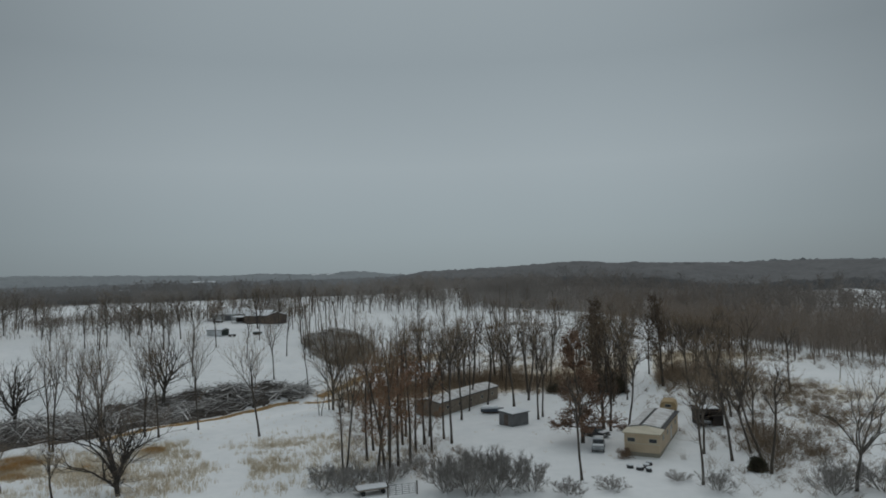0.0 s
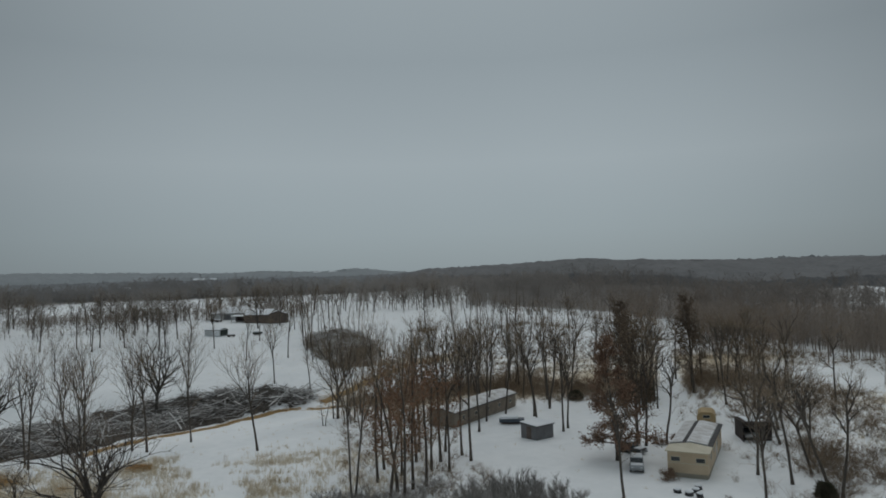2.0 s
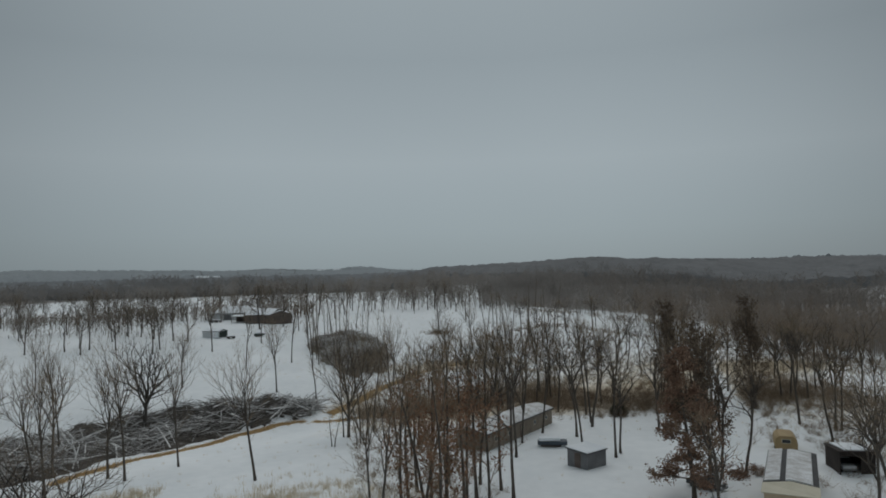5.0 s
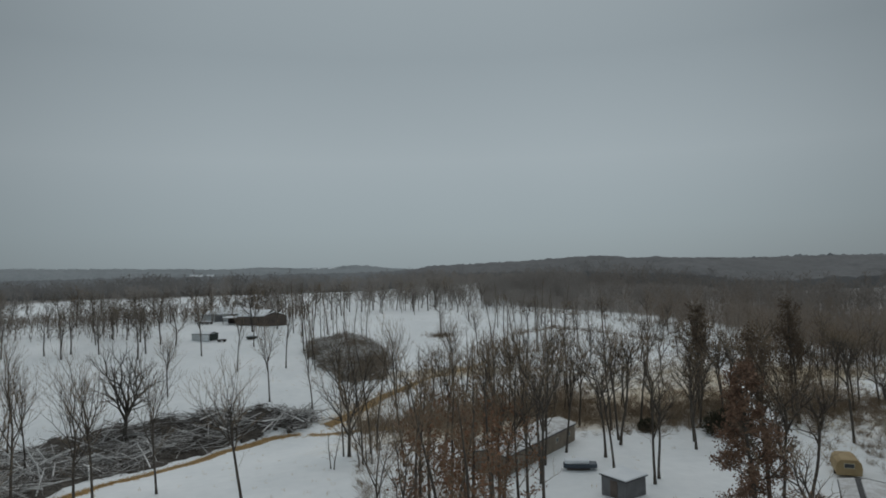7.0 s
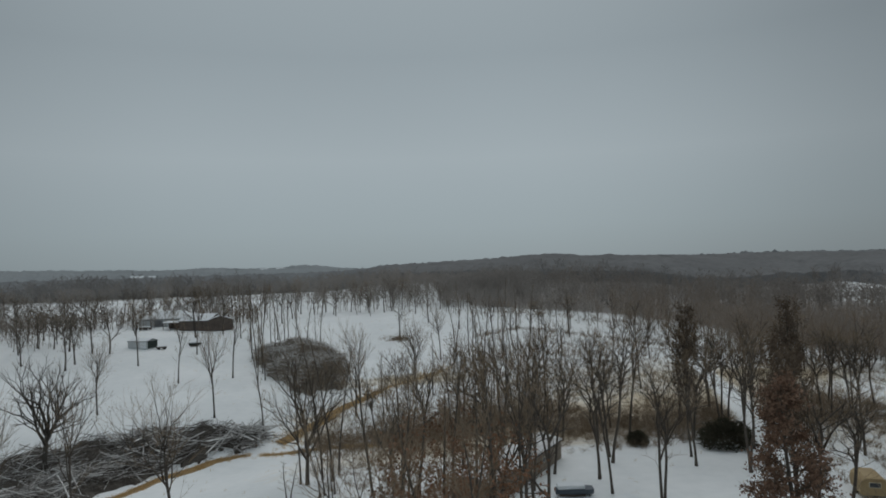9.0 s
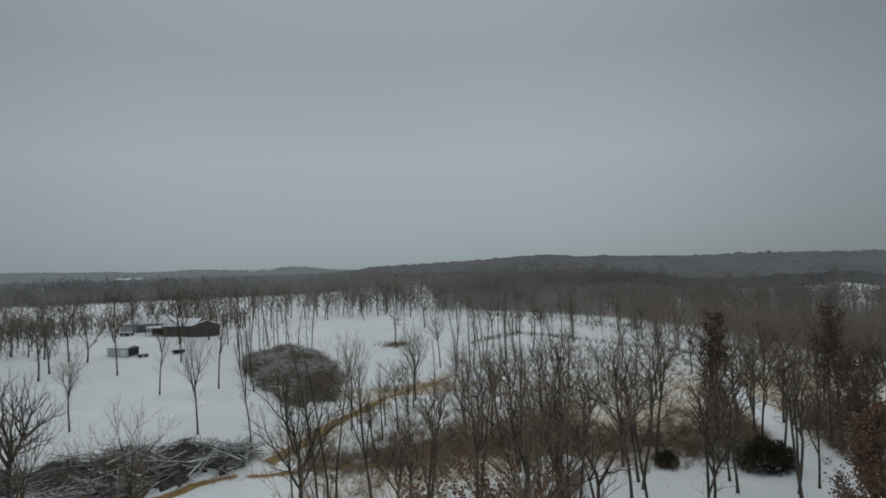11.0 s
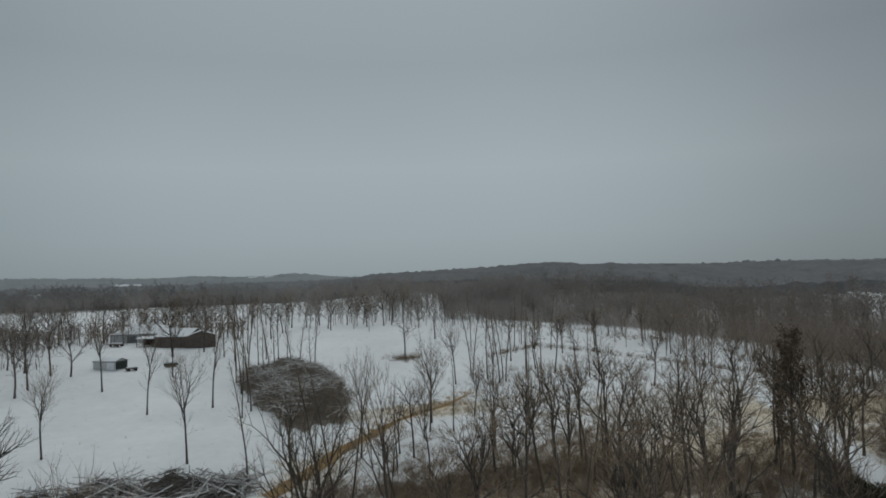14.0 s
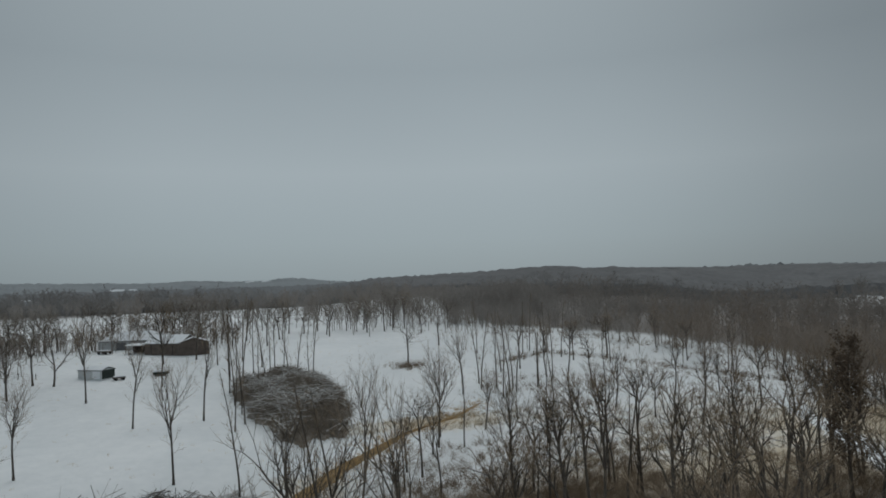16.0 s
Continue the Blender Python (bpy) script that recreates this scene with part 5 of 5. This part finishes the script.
def car(name, m, paint, label, long=4.4, wide=1.75, tall=1.45, snow=True):
    """Its front looks along local -y."""
    root = thing(name, m, label, "car")
    body = prism([(0, 0.35), (long, 0.35), (long, 0.85), (long * 0.97, 0.95), (0.1, 0.9), (0, 0.7)], "x", -wide / 2, wide / 2)
    part("body", body, paint, root, bevel=0.06)
    cabin = prism([(long * 0.27, 0.951), (long * 0.93, 0.951), (long * 0.86, tall), (long * 0.40, tall)], "x", -wide / 2 + 0.1, wide / 2 - 0.1)
    part("cabin", cabin, GLASS, root, "dark glazed cabin", 0.04)
    part("roof", box(-wide / 2 + 0.12, long * 0.39, tall + 0.002, wide / 2 - 0.12, long * 0.87, tall + 0.05), paint, root, bevel=0.015)
    if snow:
        part("roof_snow", box(-wide / 2 + 0.15, long * 0.40, tall + 0.052, wide / 2 - 0.15, long * 0.86, tall + 0.2), SNOW, root, "cap of snow", 0.05)
        part("bonnet_snow", box(-wide / 2 + 0.1, 0.15, 0.93, wide / 2 - 0.1, long * 0.26, 1.03), SNOW, root, "snow on the bonnet", 0.03)
    part("bumper", box(-wide / 2 + 0.05, -0.08, 0.38, wide / 2 - 0.05, -0.002, 0.58), STEEL, root, "pale bumper", 0.02)
    part("bumper", box(-wide / 2 + 0.05, long + 0.002, 0.38, wide / 2 - 0.05, long + 0.08, 0.58), STEEL, root, "pale bumper", 0.02)
    for s in (-1, 1):
        part("headlight", box(s * (wide / 2 - 0.3) - 0.14, -0.03, 0.62, s * (wide / 2 - 0.3) + 0.14, 0.02, 0.76), WHITE_WALL, root)
        for y in (long * 0.18, long * 0.8):
            tyre = part("wheel", wheel(0.33, 0.22), RUBBER, root)
            tyre.matrix_basis = pose(s * (wide / 2 - 0.1), y, 0.32, 0, 0, 90)
            rim = part("rim", wheel(0.19, 0.02), STEEL, tyre)
            rim.location = (0, -s * 0.12, 0)
    return root


car("pickup_truck", at(59.8, 100.4, -18), WHITE_WALL, "white pickup truck parked inside the open shed", 3.9, 1.6, 1.5, False)
car("car", at(38.2, 91.2, -24), CAR_PALE, "grey parked car capped with snow", 4.1, 1.7, 1.45)
car("car", at(42.6, 98.6, 30), CAR_DARK, "dark parked car under snow beside the mobile home", 4.2, 1.7, 1.5)


def boat(name, m, label, long, wide, hull_mat):
    root = thing(name, m, label, "boat")
    bm = bmesh.new()
    rings = []
    for i in range(7):
        u = i / 6
        w = wide / 2 * math.sin(math.pi * min(0.12 + 0.76 * (1 - u * 0.82), 1)) ** 0.8
        rings.append([bm.verts.new((u * long, s * w * k, z)) for s, k, z in ((-1, 1, 0.85), (-1, 0.75, 0.3), (0, 1, 0.12 + 0.2 * u), (1, 0.75, 0.3), (1, 1, 0.85))])
    for a, b in zip(rings, rings[1:]):
        for j in range(4):
            bm.faces.new((a[j], a[j + 1], b[j + 1], b[j]))
        bm.faces.new((a[4], a[0], b[0], b[4]))
    bm.faces.new(rings[0][::-1])
    bm.faces.new(rings[-1])
    part("hull", bm, hull_mat, root)
    part("cover_snow", box(0.15, -wide * 0.42, 0.86, long * 0.76, wide * 0.42, 1.3), SNOW, root, "mound of snow on the cover", 0.1)
    for y in (-0.35, 0.35):
        part("skid", box(0.4, y - 0.06, -0.15, long * 0.8, y + 0.06, 0.2), BOARD_DARK, root)
    return root


boat("boat", at(28.4, 123.6, -14), "small blue boat under snow beside the long shed", 4.2, 1.8, BOAT_BLUE)
boat("boat", at(-28.0, 259.6, 5), "small dark boat under snow near the barns", 3.4, 1.5, DARK_GREEN)

# odds and ends in the yard
for i, (x, y, s) in enumerate([(40.1, 81.9, 0.5), (41.3, 82.6, 0.42), (39.3, 83.0, 0.45), (40.9, 81.0, 0.38), (42.2, 83.6, 0.4)]):
    tyre = thing("tyre_stack", at(x, y, 40 * i), "worn tyres lying in the yard under snow", "tyres", "tyres in the yard")
    for k in range(2):
        bm = bmesh.new()
        bmesh.ops.create_cone(bm, cap_ends=True, segments=14, radius1=s, radius2=s * 0.96, depth=0.24)
        part("tyre", bm, ROOF_DARK, tyre, bevel=0.05).location = (0.05 * k, 0.03 * k, 0.1 + 0.25 * k)
    bm = bmesh.new()
    bmesh.ops.create_uvsphere(bm, u_segments=12, v_segments=6, radius=s * 1.02)
    bmesh.ops.scale(bm, verts=bm.verts[:], vec=(1, 1, 0.36))
    part("snow_cap", bm, SNOW, tyre, "cap of snow").location = (0, 0, 0.5)

# a farm gate and a flat wagon by the hedge
gate = thing("farm_gate", at(8.0, 78.9, 6), "grey steel field gate standing in the snow", "gate")
for i in range(6):
    part("bar", box(0, -0.02, 0.2 + i * 0.22, 3.1, 0.02, 0.25 + i * 0.22), STEEL, gate)
for x in (0, 0.75, 1.5, 2.3, 3.05):
    part("upright", box(x, -0.03, 0.15, x + 0.05, 0.03, 1.4), STEEL, gate)
for x in (-0.25, 3.2):
    part("post", box(x, -0.08, -0.4, x + 0.15, 0.08, 1.6), BARK_GREY, gate)
wagon = thing("flat_wagon", at(4.2, 80.6, 12), "low flat wagon with snow on its deck", "wagon")
part("deck", box(0, -0.9, 0.55, 3.8, 0.9, 0.68), BOARD_BROWN, wagon)
part("deck_snow", box(0.05, -0.85, 0.682, 3.75, 0.85, 0.84), SNOW, wagon, "snow on the deck", 0.04)
for x in (0.7, 3.1):
    for y in (-0.75, 0.75):
        part("wheel", wheel(0.28, 0.16), RUBBER, wagon).matrix_basis = pose(x, y, 0.27)
part("drawbar", box(3.8, -0.05, 0.5, 5.0, 0.05, 0.6), STEEL, wagon)


def evergreen(name, x, y, wide, tall, label, seed):
    """A low dark juniper: stems and a dome of short needle sprays."""
    r = random.Random(seed)
    root = thing(name, at(x, y, 0), label, "evergreen")
    stems, sprays = Geo(), Geo()
    for _ in range(14):
        a = r.uniform(0, 6.28)
        line = sway(r, Vector((0, 0, -0.2)), Vector((math.cos(a), math.sin(a), 1.1)), tall * 0.8, 4, 0.1, 0.05)
        stems.tube(line, [0.08, 0.07, 0.05, 0.03, 0.01], 4)
    while len(sprays.f) < 21000:
        d = Vector((r.gauss(0, 1), r.gauss(0, 1), abs(r.gauss(0, 1)))).normalized()
        k = r.uniform(0.55, 1.0) * (1 + 0.22 * noise.noise(d * 2.2 + Vector((seed, 0, 0))))
        p = Vector((d.x * wide / 2 * k, d.y * wide / 2 * k, 0.1 + d.z * tall * k))
        for _ in range(4):
            sprays.twig(p, p + (d + Vector((r.gauss(0, 0.6), r.gauss(0, 0.6), r.gauss(0.2, 0.5)))) * r.uniform(0.2, 0.42), 0.075)
    geo_part("stem", stems, BARK, root)
    geo_part("foliage", sprays, EVERGREEN, root)
    return root


evergreen("juniper", 58.2, 134.5, 7.6, 3.3, "broad dark green juniper at the edge of the yard", 6)
evergreen("juniper", 53.4, 77.2, 1.6, 1.3, "small dark green juniper in the snow", 7)
evergreen("juniper", 48.0, 140.5, 2.4, 1.4, "low dark green juniper beside the brush", 8)

# barns on the rise
def hipped(name, m, wide, deep, eave, ridge, wall_mat, label, category, over=0.35, snow=0.2):
    """Four walls under a hipped roof with a blanket of snow."""
    root = thing(name, m, label, category)
    for part_name, b in (("front_wall", (0, 0, wide, 0.14)), ("back_wall", (0, deep - 0.14, wide, deep)), ("side_wall", (0, 0.14, 0.14, deep - 0.14)), ("side_wall", (wide - 0.14, 0.14, wide, deep - 0.14))):
        part(part_name, box(b[0], b[1], -0.6, b[2], b[3], eave), wall_mat, root)
    for part_name, mat, z0, z1, o, words in (("roof", ROOF_DARK, 0.003, 0.12, over, ""), ("roof_snow", SNOW, 0.124, 0.124 + snow, over - 0.04, "blanket of snow on the roof")):
        bm = bmesh.new()
        rows = []
        for z in (z0, z1):
            rows.append([bm.verts.new(c) for c in ((-o, -o, eave + z), (wide + o, -o, eave + z), (wide + o, deep + o, eave + z), (-o, deep + o, eave + z), (deep * 0.42, deep / 2, ridge + z), (wide - deep * 0.42, deep / 2, ridge + z))])
        for row, turn in ((rows[0], -1), (rows[1], 1)):
            for f in ((0, 1, 5, 4), (1, 2, 5), (2, 3, 4, 5), (3, 0, 4)):
                bm.faces.new([row[k] for k in f][::turn])
        for k in range(4):
            bm.faces.new((rows[0][k], rows[0][(k + 1) % 4], rows[1][(k + 1) % 4], rows[1][k]))
        part(part_name, bm, mat, root, words)
    return root


white_barn = hipped("barn", at(-49.4, 302.2, -11), 18.0, 11.0, 2.5, 4.9, WHITE_WALL, "long white metal barn with a hipped snow-covered roof", "barn")
part("wide_door", box(5.2, -0.05, 0.0, 8.0, -0.004, 2.2), BOARD_GREY, white_barn)
for i in range(3):
    part("window", box(10.0 + i * 2.4, -0.04, 1.0, 10.9 + i * 2.4, -0.004, 1.7), GLASS, white_barn, "small dark window")
front = gabled("barn", at(-25.2, 284.4, 6), 7.8, 5.0, 3.4, 4.7, BOARD_DARK, "dark brown barn gable facing the snowfield", "barn", overhang=0.2, snow=0.1)
part("wide_door", box(2.6, -0.06, 0.0, 5.2, -0.004, 2.6), BOARD_DARK, front)
wing = gabled("barn_wing", at(-34.7, 288.8, -24), 10.6, 10.0, 3.0, 4.9, BOARD_DARK, "dark brown board wing of a barn under a snowy roof", "barn", ridge_along="x")
for i in range(3):
    part("batten", box(2.0 + i * 3.2, -0.05, 0.0, 2.15 + i * 3.2, -0.004, 2.9), BOARD_BLACK, wing)
lean_to = thing("lean_to", at(-40.2, 292.4, -24), "open dark lean-to with snow on its roof", "shed")
for x in (0, 2.6, 5.2):
    part("post", box(x, 0, -0.5, x + 0.15, 0.15, 2.2), BOARD_DARK, lean_to)
part("back_wall", box(0, 3.4, -0.6, 5.35, 3.5, 2.5), BOARD_BLACK, lean_to)
part("roof", prism([(-0.3, 2.2), (3.7, 2.52), (3.7, 2.6), (-0.3, 2.28)], "x", -0.2, 5.55), BOARD_DARK, lean_to)
part("roof_snow", prism([(-0.25, 2.285), (3.65, 2.605), (3.6, 2.75), (-0.2, 2.42)], "x", -0.15, 5.5), SNOW, lean_to, "snow on the roof")
low_shed = gabled("white_shed", at(-44.6, 261.2, -32), 6.9, 4.0, 1.9, 2.5, WHITE_WALL, "white metal shed with a dark open end under snow", "shed", ridge_along="x", overhang=0.15, snow=0.14)
# Added dark panel, coloured like the shade inside the open bay.
part("open_end", box(6.905, 0.1, 0.0, 6.96, 3.9, 1.98), DARK_GREEN, low_shed, "dark green panel standing in for the shaded open end")
part("door", box(4.3, -0.05, 0.0, 6.4, -0.004, 1.8), SNOW, low_shed, "pale sliding door")
cart = thing("hay_cart", at(-36.0, 256.6, 24), "low dark cart heaped with snow", "cart")
part("bed", box(0, 0, 0.45, 2.6, 1.4, 0.75), BOARD_DARK, cart)
part("load_snow", box(0.1, 0.1, 0.752, 2.5, 1.3, 1.0), SNOW, cart, "heaped snow", 0.08)
for x in (0.5, 2.1):
    for y in (0.0, 1.4):
        part("wheel", wheel(0.3, 0.14), RUBBER, cart).matrix_basis = pose(x, y, 0.28)
copy_thing(cart, at(-48.2, 295.0, -30) @ Matrix.Diagonal((1.5, 1.2, 1.1, 1)))


# ---- fences ----
def fence(name, label, line, step, high):
    root = thing(name, Matrix.Identity(4), label, "fence")
    posts = []
    for (xa, ya), (xb, yb) in zip(line, line[1:]):
        k = int(math.hypot(xb - xa, yb - ya) / step)
        posts += [(xa + (xb - xa) * i / k, ya + (yb - ya) * i / k) for i in range(k)]
    post_bm = box(-0.07, -0.07, -0.4, 0.07, 0.07, high)
    first = part("post", post_bm, BARK_GREY, root)
    first.location = on_ground(*posts[0])
    for x, y in posts[1:]:
        ob = new("post", first.data)
        ob.location, ob.parent = on_ground(x, y), root
    for z in (0.5, 0.95):
        g = Geo()
        g.tube([on_ground(x, y) + Vector((0, 0, z * high / 1.2)) for x, y in posts], [0.018] * len(posts), 3)
        geo_part("wire", g, STEEL, root)
    return root


fence("field_fence", "post and wire fence along the snowfield", [(-120, 270), (-79, 273), (-50, 262)], 4.0, 1.3)
fence("pasture_fence", "post and wire fence across the slope", [(54, 249), (72, 260), (84, 248), (102, 224), (126, 196)], 4.5, 1.2)


# ---- far farmhouses ----
for x, y, turn, w, d, mat in [(-290, 1480, 10, 24, 12, WHITE_WALL), (-262, 1495, -20, 16, 10, WHITE_WALL), (-60, 1890, 5, 30, 14, WHITE_WALL), (-20, 1900, -10, 22, 12, WHITE_WALL),
                              (-335, 1150, 15, 16, 9, WHITE_WALL), (-180, 620, 8, 14, 9, WHITE_WALL)]:
    gabled("farmhouse", at(x, y, turn), w, d, 4.5, 8.0, mat, "distant white farmhouse with a snowy roof in the woods", "house", ridge_along="x", snow=0.4, overhang=0.4, wall=0.3)
